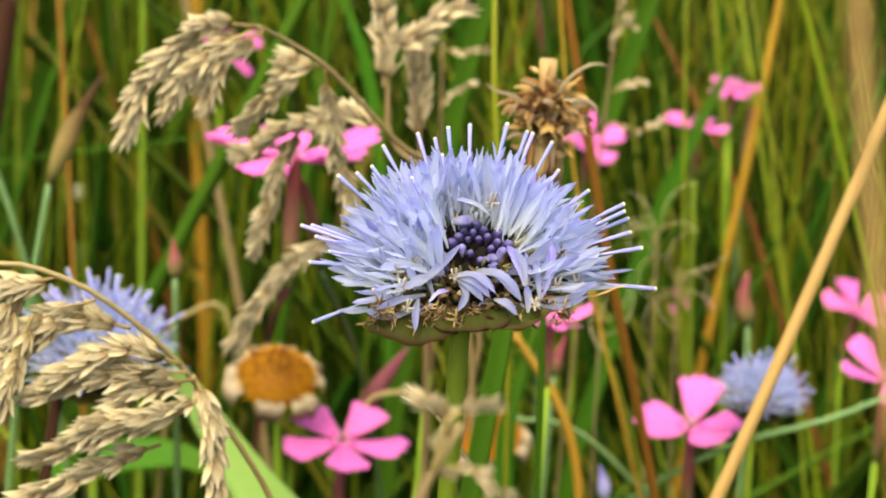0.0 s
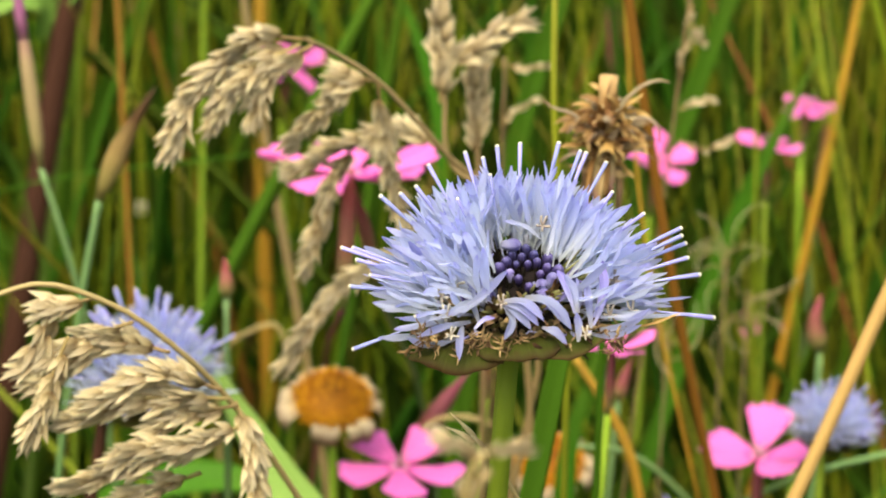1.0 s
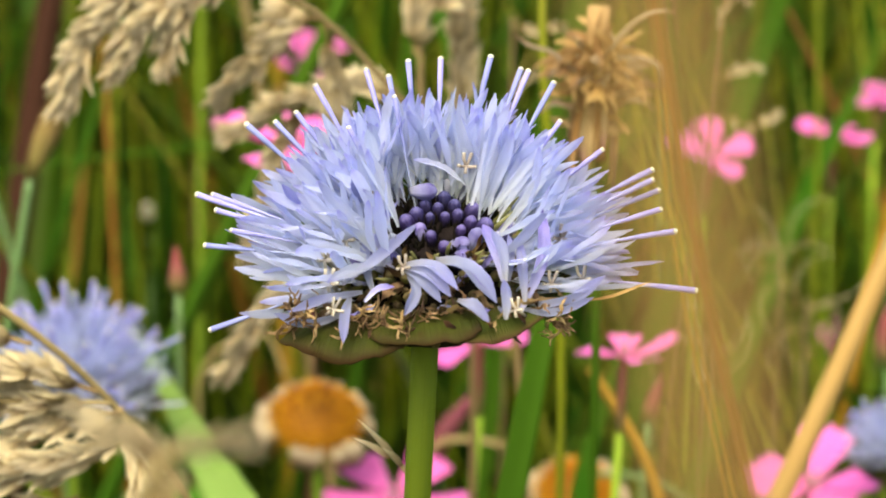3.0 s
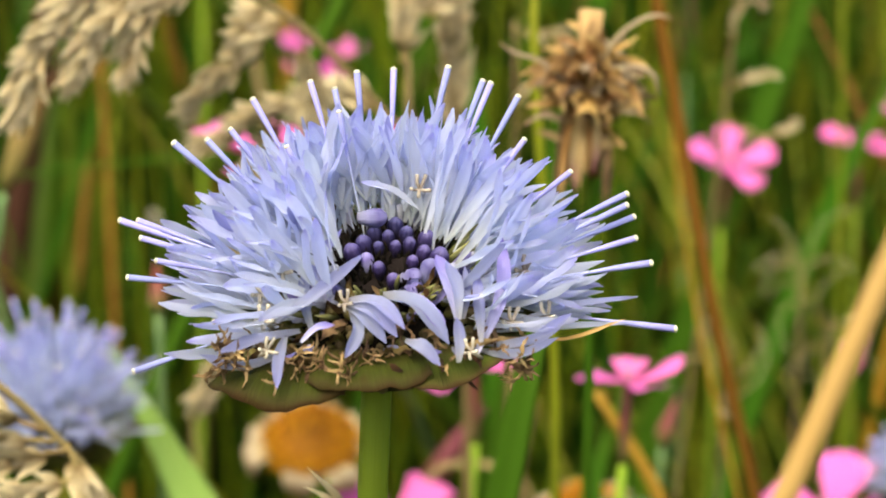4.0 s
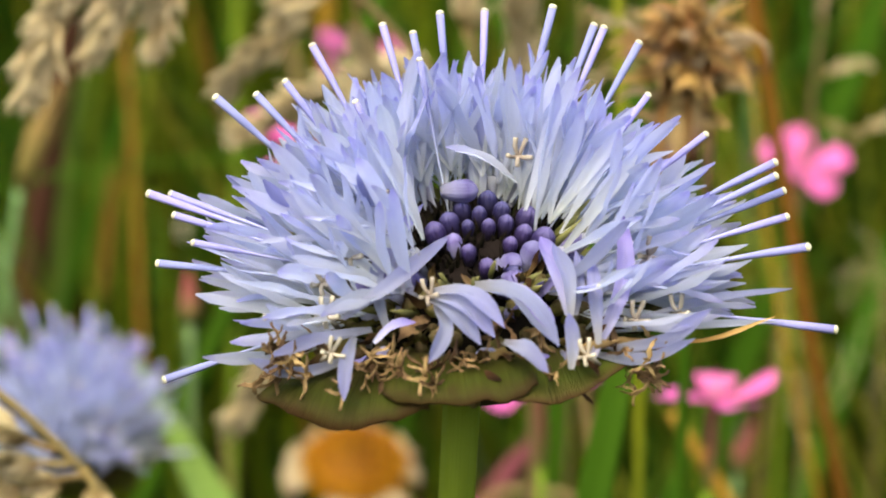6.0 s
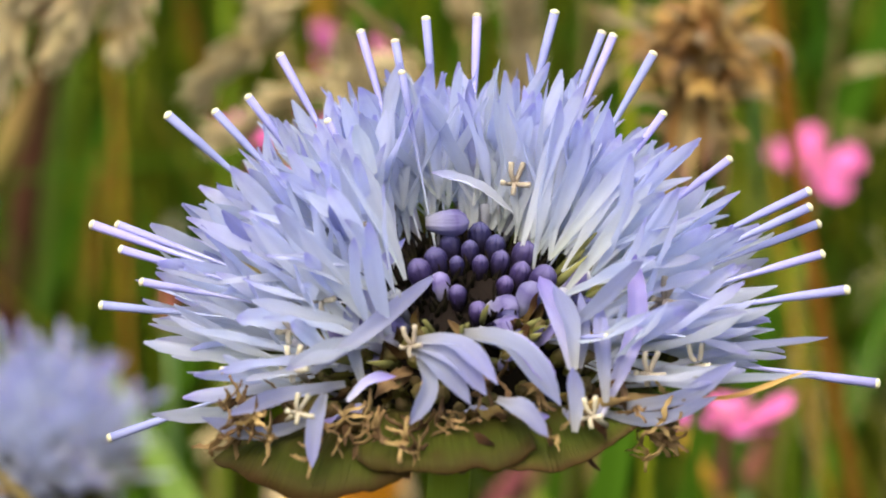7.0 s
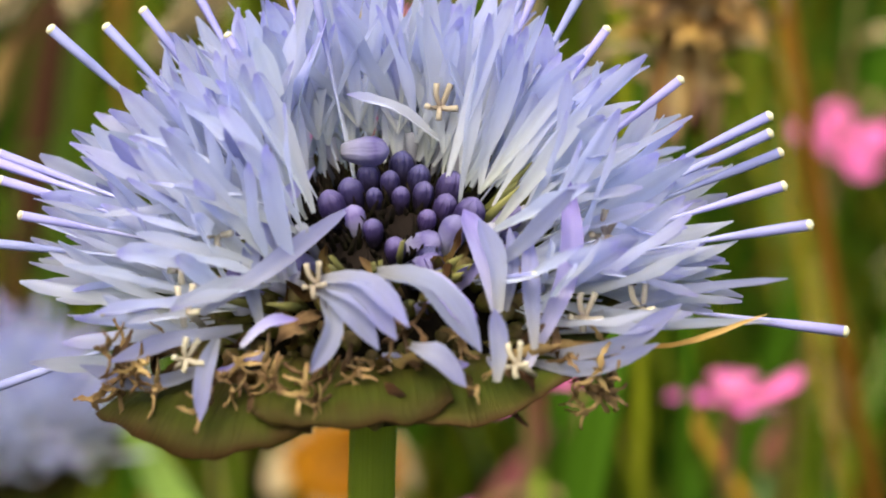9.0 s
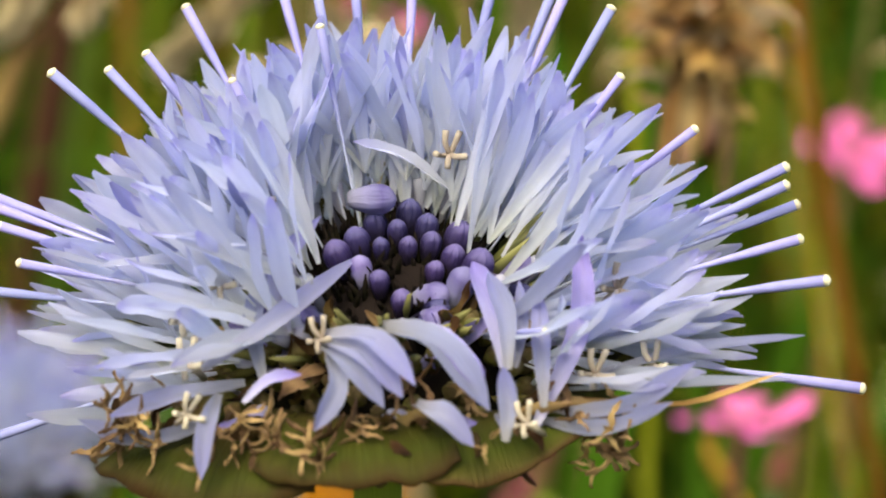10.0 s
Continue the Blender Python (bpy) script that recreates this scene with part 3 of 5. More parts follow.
# curled and drooping petals in the thin front of the head
odd_petal([(-0.21, -0.48, -0.195), (-0.07, -0.60, -0.18), (0.05, -0.68, -0.285)], 0.068, PETAL_DIM)
odd_petal([(-0.20, -0.47, -0.18), (-0.04, -0.60, -0.145), (0.085, -0.70, -0.24)], 0.056, PETAL_DIM)
odd_petal([(-0.21, -0.49, -0.20), (-0.10, -0.62, -0.215), (0.0, -0.69, -0.315)], 0.06, PETAL_DIM)
odd_petal([(-0.18, -0.52, -0.21), (-0.135, -0.66, -0.275), (-0.19, -0.72, -0.385)], 0.05, PETAL_DIM, (0.3, -1, 0.2))
odd_petal([(-0.05, -0.38, -0.17), (0.14, -0.55, -0.165), (0.29, -0.64, -0.32)], 0.078, PETAL_DIM, (0.2, -0.6, 0.8))
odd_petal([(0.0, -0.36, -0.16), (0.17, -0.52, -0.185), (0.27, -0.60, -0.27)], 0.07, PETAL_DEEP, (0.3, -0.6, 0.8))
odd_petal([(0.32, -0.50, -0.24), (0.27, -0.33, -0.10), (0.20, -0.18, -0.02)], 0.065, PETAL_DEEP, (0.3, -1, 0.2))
odd_petal([(0.33, -0.50, -0.24), (0.31, -0.38, -0.11), (0.25, -0.24, -0.03)], 0.05, PETAL_DIM, (0.3, -1, 0.2))
odd_petal([(0.35, -0.45, -0.25), (0.36, -0.33, -0.16), (0.34, -0.20, -0.06)], 0.032, PETAL_DIM, (0, -1, 0.2))
odd_petal([(0.34, -0.66, -0.40), (0.34, -0.62, -0.29), (0.32, -0.60, -0.20)], 0.045, PETAL_DIM, (0, -1, 0.2))
odd_petal([(0.08, -0.60, -0.325), (0.167, -0.70, -0.32), (0.255, -0.72, -0.40)], 0.056, PETAL_DIM, (0.3, -0.8, 0.6))
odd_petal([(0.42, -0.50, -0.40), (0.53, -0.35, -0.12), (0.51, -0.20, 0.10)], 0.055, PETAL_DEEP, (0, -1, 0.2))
odd_petal([(0.44, -0.52, -0.34), (0.42, -0.42, -0.18), (0.40, -0.30, -0.06)], 0.045, PETAL_DIM, (0, -1, 0.2))
odd_petal([(-0.36, -0.50, -0.34), (-0.42, -0.36, -0.18), (-0.40, -0.22, -0.06)], 0.045, PETAL_DIM, (0.1, -1, 0.2))
odd_petal([(-0.31, -0.38, -0.22), (-0.37, -0.24, -0.07), (-0.26, -0.10, 0.07)], 0.045, PETAL_DIM, (0.2, -1, 0.1))
odd_petal([(-0.52, -0.62, -0.26), (-0.32, -0.37, -0.15), (-0.15, -0.10, -0.05)], 0.05, PETAL_DIM, (0, -0.8, 0.6))
odd_petal([(-0.48, -0.58, -0.34), (-0.50, -0.67, -0.41), (-0.50, -0.75, -0.54)], 0.045, PETAL_DIM, (0, -1, 0.2))
odd_petal([(-0.50, -0.48, -0.46), (-0.72, -0.55, -0.51), (-0.88, -0.60, -0.44)], 0.05, PETAL_DIM, (0, -0.6, 0.8))
odd_petal([(-0.42, -0.48, -0.34), (-0.62, -0.55, -0.37), (-0.80, -0.60, -0.43)], 0.05, PETAL_DIM, (0, -0.6, 0.8))
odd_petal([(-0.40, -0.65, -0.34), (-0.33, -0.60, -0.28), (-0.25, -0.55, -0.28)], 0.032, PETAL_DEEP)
odd_petal([(0.10, 0.20, 0.10), (-0.05, 0.13, 0.22), (-0.19, 0.08, 0.26)], 0.045, PETAL, (0, -0.4, 0.9))
odd_petal([(0.46, -0.42, -0.40), (0.70, -0.46, -0.33), (0.86, -0.48, -0.19)], 0.055, PETAL_DIM, (0, -0.6, 0.8))
odd_petal([(0.40, -0.45, -0.40), (0.62, -0.50, -0.40), (0.80, -0.52, -0.30)], 0.045, PETAL_DIM, (0, -0.6, 0.8))
odd_petal([(0.50, -0.35, -0.34), (0.84, -0.34, -0.30), (1.16, -0.30, -0.28)], 0.03, PETAL, (0, -0.5, 0.9))
odd_petal([(0.5, -0.36, -0.36), (0.84, -0.38, -0.35), (1.12, -0.33, -0.25)], 0.018, DRY, (0, -0.5, 0.9), "withered_style")
odd_petal([(0.58, -0.30, -0.30), (0.88, -0.28, -0.21), (1.18, -0.22, -0.17)], 0.035, PETAL_DIM, (0, -0.5, 0.9))
# the cupped bracts that show below the withered front
def front_bract(inner, rim, seed):
    """A broad bract: rows run from its foot to its rim, whose edge is wavy and a little torn."""
    r = random.Random(seed)
    a, b = curve([cm(*p) for p in inner], 25), curve([cm(*p) for p in rim], 25)
    grid = []
    for i in range(9):
        v = i / 8
        row = []
        for j in range(25):
            tear = r.uniform(-0.02, 0.012) * (v > 0.9)
            p = a[j].lerp(b[j], v + tear)
            p.z += unit(0.04 * math.sin(math.pi * v) + 0.008 * math.sin(j * 0.5 + 4 * v + seed) * v + noise.noise((j * 0.22, v * 2, seed)) * 0.04 * v)
            row.append(p)
        grid.append(row)
    g = slab(Geo(), grid, unit(0.008))
    g.uv = [(u * 5.0, v) for u, v in g.uv]
    part("bract", g, BRACT, main_flower, "broad olive bract with a browned, slightly torn rim")


front_bract([(-0.60, -0.20, -0.56), (-0.50, -0.38, -0.50), (-0.34, -0.46, -0.46), (-0.20, -0.48, -0.45)], [(-0.86, -0.48, -0.625), (-0.72, -0.62, -0.645), (-0.52, -0.72, -0.66), (-0.33, -0.76, -0.615), (-0.18, -0.74, -0.54)], 1)
front_bract([(-0.34, -0.40, -0.44), (-0.18, -0.46, -0.43), (-0.02, -0.46, -0.42), (0.12, -0.42, -0.42)], [(-0.36, -0.70, -0.53), (-0.20, -0.775, -0.525), (-0.04, -0.78, -0.515), (0.10, -0.75, -0.505), (0.22, -0.68, -0.47)], 4)
front_bract([(0.04, -0.44, -0.42), (0.18, -0.40, -0.42), (0.34, -0.32, -0.42), (0.46, -0.08, -0.42)], [(0.05, -0.73, -0.50), (0.20, -0.72, -0.53), (0.40, -0.63, -0.495), (0.53, -0.52, -0.44), (0.70, -0.20, -0.43)], 2)
# shorter petals round the thin front, and long ones that reach out at both sides
for k in range(92):
    if k < 34:
        a = radians(-90 + rng.uniform(-66, 66))
        q, ln, rise = rng.uniform(0.40, 0.60), rng.uniform(0.26, 0.42), rng.uniform(-0.15, 0.6)
        if abs(a + math.pi / 2) < 0.98:
            continue
    else:
        a = radians(rng.choice((-20, -6, 12, 190, 170)) + rng.uniform(-24, 24))
        q, ln, rise = 0.58, rng.uniform(0.42, 0.60), rng.uniform(-0.05, 0.45)
    o = MAIN_HEAD @ (Vector((math.cos(a) * q, math.sin(a) * q, 0.56 - 0.9 * q * q)) * 0.01)
    d = Vector((math.cos(a) + rng.uniform(-0.35, 0.35), math.sin(a) + rng.uniform(-0.2, 0.2), rise)).normalized()
    place("petal", PETALS[rng.choice((0, 0, 1, 2, 4, 5, 6, 3))], main_flower, toward(o, d, Vector((rng.uniform(-0.6, 0.6), 0.4, -0.8)), ln))
# the innermost florets stand upright behind the buds
def inner_petals(r, count, low, high):
    for k in range(count):
        a = radians(r.uniform(low, high))
        q = r.uniform(0.24, 0.36)
        o = MAIN_HEAD @ (Vector((0.05 + math.cos(a) * q, math.sin(a) * q - 0.06, 0.50)) * 0.01)
        d = Vector((math.cos(a) * 0.45 + r.uniform(-0.25, 0.25), math.sin(a) * 0.35 + r.uniform(-0.1, 0.2), 1.0)).normalized()
        place("petal", PETALS[r.choice((0, 1, 3, 3, 4, 4, 5))], main_flower, toward(o, d, Vector((r.uniform(-0.5, 0.5), -0.8, 0.3)), r.uniform(0.30, 0.50)))


inner_petals(rng, 46, 8, 172)
inner_petals(random.Random(8), 16, 165, 208)
# dark buds in a spiral: small and crowded in the middle, ripe at its edge
for k in range(27):
    a, q = k * 2.39996 + 0.5, 0.047 * math.sqrt(k + 0.4)
    x, y = 0.09 + math.cos(a) * q * 0.78, -0.20 + math.sin(a) * q
    back = math.sin(a) > -0.35
    if k < 3 or q > 0.15 and not back:
        continue
    o = MAIN_HEAD @ (Vector((x, y, 0.495 - 0.75 * (x * x + y * y))) * 0.01)
    lean = Vector((math.cos(a) * q * 1.5, math.sin(a) * q * 1.5 - 0.15, 1.0))
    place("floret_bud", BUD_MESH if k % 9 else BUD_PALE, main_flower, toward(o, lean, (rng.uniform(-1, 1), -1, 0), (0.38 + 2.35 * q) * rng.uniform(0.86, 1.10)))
# florets that are about to open lie round the buds
for k in range(20):
    a = radians(rng.choice((-150, -40)) + rng.uniform(-34, 34))
    q = rng.uniform(0.26, 0.42)
    o = MAIN_HEAD @ (Vector((math.cos(a) * q, math.sin(a) * q, 0.47 - 0.85 * q * q)) * 0.01)
    place("floret_bud", BUD_PALE if k % 3 else BUD_MESH, main_flower, toward(o, (math.cos(a) + rng.uniform(-0.4, 0.4), math.sin(a) * 0.8, rng.uniform(0.1, 0.9)), (0, -1, 0.2), rng.uniform(0.8, 1.15)), "greyish violet floret about to open")
cam.data.dof.focus_object = place("floret_bud", BUD_PALE, main_flower, toward(cm(-0.20, 0.10, 0.075), (1, -0.15, 0.10), (0, -1, 0), 1.0), "large pale violet bud lying across the heart")
for x, y, z in ((-0.51, -0.22, -0.13), (-0.59, -0.34, -0.34), (-0.56, -0.55, -0.42), (0.63, -0.05, -0.12), (0.58, -0.28, -0.31), (0.10, 0.24, 0.19), (-0.44, 0.0, 0.08), (0.40, -0.55, -0.38), (-0.20, -0.40, -0.22), (-0.62, -0.2, -0.25), (0.75, -0.2, -0.3)):
    place("stamen_star", STAR, main_flower, toward(cm(x, y - 0.09, z + 0.03), (rng.uniform(-0.5, 0.5), -0.8, 0.6), (1, 0, 0), rng.uniform(0.85, 1.1)), "cream dried stamens spread like a star")
for x, y, z in ((-0.76, -0.50, -0.43), (-0.67, -0.55, -0.52), (-0.22, -0.62, -0.47), (-0.35, -0.58, -0.44), (0.63, -0.50, -0.40), (0.66, -0.48, -0.42), (-0.78, -0.50, -0.54), (-0.12, -0.60, -0.45), (-0.80, -0.45, -0.5), (0.0, -0.55, -0.42),
                (0.16, -0.58, -0.46), (0.66, -0.46, -0.46), (-0.28, -0.62, -0.50), (-0.84, -0.40, -0.57), (0.05, -0.40, -0.34), (0.22, -0.42, -0.36)):
    place("withered_floret", WITHERS[rng.randrange(4)], main_flower, toward(cm(x, y, z), (rng.uniform(-1, 1), -1, rng.uniform(-0.3, 0.6)), (1, 0, 0.2), rng.uniform(0.5, 0.85)), "curled brown withered floret")
# more of them lie in three heaps along the rim of the bracts
for k in range(34):
    x, y, z, wide = ((-0.70, -0.58, -0.44, 0.07), (-0.24, -0.68, -0.42, 0.11), (0.62, -0.46, -0.40, 0.05), (0.06, -0.62, -0.38, 0.14), (-0.45, -0.64, -0.44, 0.11))[k % 5]
    p = cm(x + rng.gauss(0, wide), y + rng.uniform(-0.06, 0.08), z + rng.gauss(-0.02, 0.05))
    place("withered_floret", WITHERS[rng.randrange(4)], main_flower, toward(p, (rng.uniform(-1, 1), -0.7, rng.uniform(-0.6, 0.6)), (1, 0, 0.2), rng.uniform(0.35, 0.65)))

# the green calyces of fallen florets stand bare in the thin front
for k in range(150):
    a = radians(-90 + rng.uniform(-80, 76))
    v = rng.random()
    q = 0.42 + 0.20 * v
    o = MAIN_HEAD @ (Vector((math.cos(a) * q, math.sin(a) * q, 0.38 - 0.34 * v)) * 0.01)
    d = Vector((math.cos(a) * (0.4 + v) + rng.uniform(-0.3, 0.3), math.sin(a) * (0.4 + v), 0.9 - 0.8 * v + rng.uniform(-0.2, 0.2)))
    place("green_calyx", OVARY_MESH, main_flower, toward(o, d, (rng.uniform(-1, 1), -1, 0), rng.uniform(0.38, 0.66)))

# spent florets crowd the thin front of the head
for k in range(95):
    a = radians(-90 + rng.uniform(-66, 58))
    v = rng.uniform(0.2, 1.0) if k < 55 else rng.uniform(0.95, 1.3)
    q = 0.30 + 0.32 * v + (0.06 if v >= 0.95 else 0)
    o = MAIN_HEAD @ (Vector((math.cos(a) * q, math.sin(a) * q, (0.40 - 0.32 * v * v) if v < 0.95 else 0.275 - 0.17 * (v - 0.95))) * 0.01)
    d = Vector((math.cos(a) * (0.5 + v) + rng.uniform(-0.4, 0.4), math.sin(a) * (0.5 + v), 0.9 - 0.9 * v + rng.uniform(-0.3, 0.3))).normalized()
    g = Geo()
    p, line = o - d * unit(0.03), [o - d * unit(0.03)]
    for q in range(4):
        d = (d + Vector((rng.uniform(-1, 1), rng.uniform(-1, 1), rng.uniform(-1, 0.8))) * 0.45).normalized()
        p = p + d * unit(rng.uniform(0.03, 0.07))
        line.append(p)
    w = rng.uniform(0.014, 0.034)
    ribbon(g, curve(line, 9), [unit(w) * q for q in (0.5, 0.8, 1.0, 1.0, 0.95, 0.85, 0.7, 0.45, 0.1)], 0.15, (rng.uniform(-1, 1), -0.6, rng.uniform(-1, 1)), 4, rng.uniform(-0.9, 0.9), 0.2, 0.5, k)
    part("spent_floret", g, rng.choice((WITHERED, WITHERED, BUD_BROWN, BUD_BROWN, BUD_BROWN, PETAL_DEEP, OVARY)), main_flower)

button_flower(cm(-4.4, 11.5, -30), cm(-3.66, 10.3, -4.84), (20, 0, 0), 0.1, 0.90, 104, 46, 21, "lilac-blue button flower half hidden behind dry grass", 0, unit(0.07), 0)
button_flower(cm(5.4, 14.5, -30), cm(4.78, 12.4, -5.85), (14, 6, 0), 0.7, 0.60, 96, 40, 22, "small blue button flower beside a pink blossom", 0, unit(0.06), 0)


# ---- pink meadow flowers ----
def pink_petal(seed):
    r = random.Random(seed)
    g = Geo()
    rows, cols = 7, 11
    grid = []
    fold, curl = r.uniform(-0.08, 0.14), r.uniform(-0.10, 0.22)
    for i in range(rows):
        s = i / (rows - 1)
        w = 0.035 + 0.27 * s ** 0.9
        row = []
        for j in range(cols):
            q = j / (cols - 1) * 2 - 1
            tooth = (0.045 if j % 2 else -0.03) * (s == 1) + r.uniform(-0.012, 0.012) * (s == 1)
            row.append(Vector((q * w, 0.06 + s * 0.76 + tooth - 0.12 * s * q * q, fold * (1 - q * q) * s + curl * s * s + 0.012 * math.sin(6 * q + seed))) * 0.01)
        grid.append(row)
    slab(g, grid, unit(0.012))
    return g.mesh("petal", PINK)


PINKS = [pink_petal(k) for k in range(5)]


def pink_flower(centre, normal, width, turn, base, label, petals=5, stem_mat=STEM, droop=0.0, via=None, loose=1.0):
    f = thing("meadow_pink", base, label, "flower", "pink meadow flowers")
    m = toward(centre, normal, (math.sin(turn), -0.3, math.cos(turn)), width / 1.7)
    for k in range(petals):
        a = k * 2 * math.pi / 5 + rng.uniform(-0.08, 0.08)
        place("petal", PINKS[rng.randrange(5)], f, m @ Matrix.Rotation(a, 4, "Z") @ Matrix.Rotation(droop + rng.uniform(-0.32, 0.20) * loose, 4, "X") @ Matrix.Scale(rng.uniform(0.92, 1.06), 4))
    n = Vector(normal).normalized()
    drop = (n * 0.5 + Vector((0, 0, 0.6))).normalized()
    foot = centre - drop * unit(1.35 * width / 1.7)
    g = Geo(); line = curve([foot, centre.lerp(foot, 0.5), centre + n * unit(0.03)], 9)
    sweep(g, line, [unit(q) * width / 1.7 for q in (0.045, 0.065, 0.075, 0.08, 0.08, 0.075, 0.07, 0.065, 0.06)], None, (0, -1, 0.2), 8)
    part("calyx", g, CALYX, f, "slim reddish-brown calyx tube")
    g = Geo()
    for k in range(2):
        s = 1 if k else -1
        tube(g, [centre, centre + n * unit(0.10) + Vector((unit(0.03) * s, 0, unit(0.02))), centre + n * unit(0.14) + Vector((unit(0.09) * s, 0, unit(0.06)))], unit(0.012), unit(0.008), 6, 5)
    part("stigma", g, STAMEN, f, "two pale curled stigmas")
    g = Geo()
    bow = Vector((unit(rng.uniform(-0.5, 0.5)), unit(rng.uniform(-0.3, 0.3)), 0))
    tube(g, [base, via or base.lerp(foot, 0.6) + bow, foot], unit(0.055), unit(0.042), 16, 6)
    part("stem", g, stem_mat, f)
    return f


pink_flower(cm(-1.41, 11.25, -2.30), (0.03, 0.06, 1), 2.1, 0.4, cm(-2.6, 17.5, -30), "bright magenta pink blossom behind a dry grass plume", stem_mat=CALYX, via=cm(-1.70, 16.4, -6.4), loose=0.3)
pink_flower(cm(4.06, 13.2, -6.40), (-0.10, -0.30, 0.93), 1.80, 0.75, cm(4.4, 15.5, -30), "open pink blossom with toothed petals beside a blue flower")
pink_flower(cm(-0.62, 14.2, -7.10), (0.06, -0.20, 0.97), 1.85, 0.9, cm(-0.2, 15.5, -30), "open pink blossom low in the grass")
pink_flower(cm(1.64, 9.4, -3.76), (0.0, 0.05, 1), 0.98, 0.2, cm(2.1, 10.5, -30), "pink blossom seen edge-on behind the blue flower")
pink_flower(cm(3.56, 22.5, -4.80), (0.1, -0.42, 0.9), 1.25, 0.1, cm(4.2, 24.5, -30), "pale pink blossom behind the brown seed head")
pink_flower(cm(6.23, 24.0, -4.08), (0.1, -0.3, 0.9), 0.92, 0.5, cm(6.9, 26, -30), "pale pink blossom deep in the grass")
pink_flower(cm(5.11, 21.0, -4.10), (-0.1, -0.12, 0.98), 1.15, 0.6, cm(5.6, 22.5, -30), "pink blossom seen from the side in the grass")
pink_flower(cm(6.70, 29.5, -9.75), (-0.2, -0.5, 0.8), 1.0, 1.2, cm(6.9, 31, -30), "pink blossom low among green blades", 4)
pink_flower(cm(8.30, 22.0, -7.45), (0.3, -0.4, 0.8), 1.35, 0.3, cm(8.5, 24, -30), "pink blossom among green blades")
pink_flower(cm(7.05, 14.6, -6.15), (0.1, -0.12, 0.95), 1.6, 0.8, cm(7.2, 16, -30), "pink blossom seen from the side near a green stem")
pink_flower(cm(-2.75, 29.0, -4.75), (0.2, -0.3, 0.9), 1.5, 0.1, cm(-2.4, 31, -30), "bright pink blossom behind a dry grass plume")
pink_flower(cm(0.27, 10.6, -4.07), (-0.1, -0.2, 1), 1.0, 0.9, cm(0.6, 12, -30), "small pink blossom below the blue flower", 4)


# ---- dry grass plumes ----
def spikelet_meshes():
    out = []
    r = random.Random(9)
    for k in range(4):
        g = Geo()
        for q in range(4):
            lean = (q - 1.5) * 0.20 + r.uniform(-0.06, 0.06)
            ln = r.uniform(0.22, 0.31) * (1.0 if q in (1, 2) else 0.82)
            off = Vector((lean * 0.06, r.uniform(-0.014, 0.014), r.uniform(0, 0.04)))
            hook = r.uniform(-0.03, 0.03)
            pts = [Vector((off.x + math.sin(lean) * ln * s + hook * s * s, off.y - 0.03 * s * s * (1 if q % 2 else -1), off.z + math.cos(lean) * ln * s)) * 0.01 for s in (0, 0.15, 0.35, 0.6, 0.85, 1.0)]
            sweep(g, pts, [unit(w) for w in (0.008, 0.025, 0.034, 0.026, 0.010, 0.001)], [unit(w) for w in (0.005, 0.010, 0.013, 0.010, 0.005, 0.001)], (0, 1, 0), 6, 0.9)
        out.append(g.mesh("spikelet", SPIKE))
    return out


SPIKELETS = spikelet_meshes()


def plume(name, base, stalk, branches, label, scale=1.0, dense=1.0, mat=STRAW, r0=0.045, group="dry grass plumes", splay=(0.06, 0.32)):
    """A nodding grass plume: a stalk, thin branches, and spikelets that overlap along each of them. branches: (points, spread)."""
    p = thing(name, base, label, "grass", group)
    g = Geo()
    tube(g, [base] + [cm(*q) for q in stalk], unit(r0), unit(0.022), 26, 6)
    part("stalk", g, mat, p)
    for pts, spread in branches:
        line = curve([cm(*q) for q in pts], 24)
        g = Geo(); sweep(g, line, [unit(0.016) * (1.2 - k / 24 * 0.6) for k in range(24)], None, (0.1, -1, 0.2), 5)
        part("branch", g, mat, p)
        length = sum((b - a).length for a, b in zip(line, line[1:]))
        n = max(5, int(length / unit(0.060) * dense * (1 + spread * 3.0)))
        for k in range(n):
            s = 0.12 + 0.88 * k / (n - 1)
            i = min(int(s * 23), 22)
            o = line[i].lerp(line[i + 1], s * 23 - i)
            d = (line[i + 1] - line[i]).normalized()
            out = Vector((rng.uniform(-1, 1), rng.uniform(-1, 1), rng.uniform(-1, 0.5)))
            out = (out - d * out.dot(d)).normalized()
            lean = rng.uniform(*splay)
            o = o + out * unit(spread) * rng.uniform(0.1, 1.0) * math.sin(math.pi * min(1, s * 0.8 + 0.15))
            place("spikelet", SPIKELETS[rng.randrange(4)], p, toward(o, d + out * lean, (rng.uniform(-1, 1), -1, rng.uniform(-0.5, 1)), scale * rng.uniform(0.85, 1.15)))
    return p


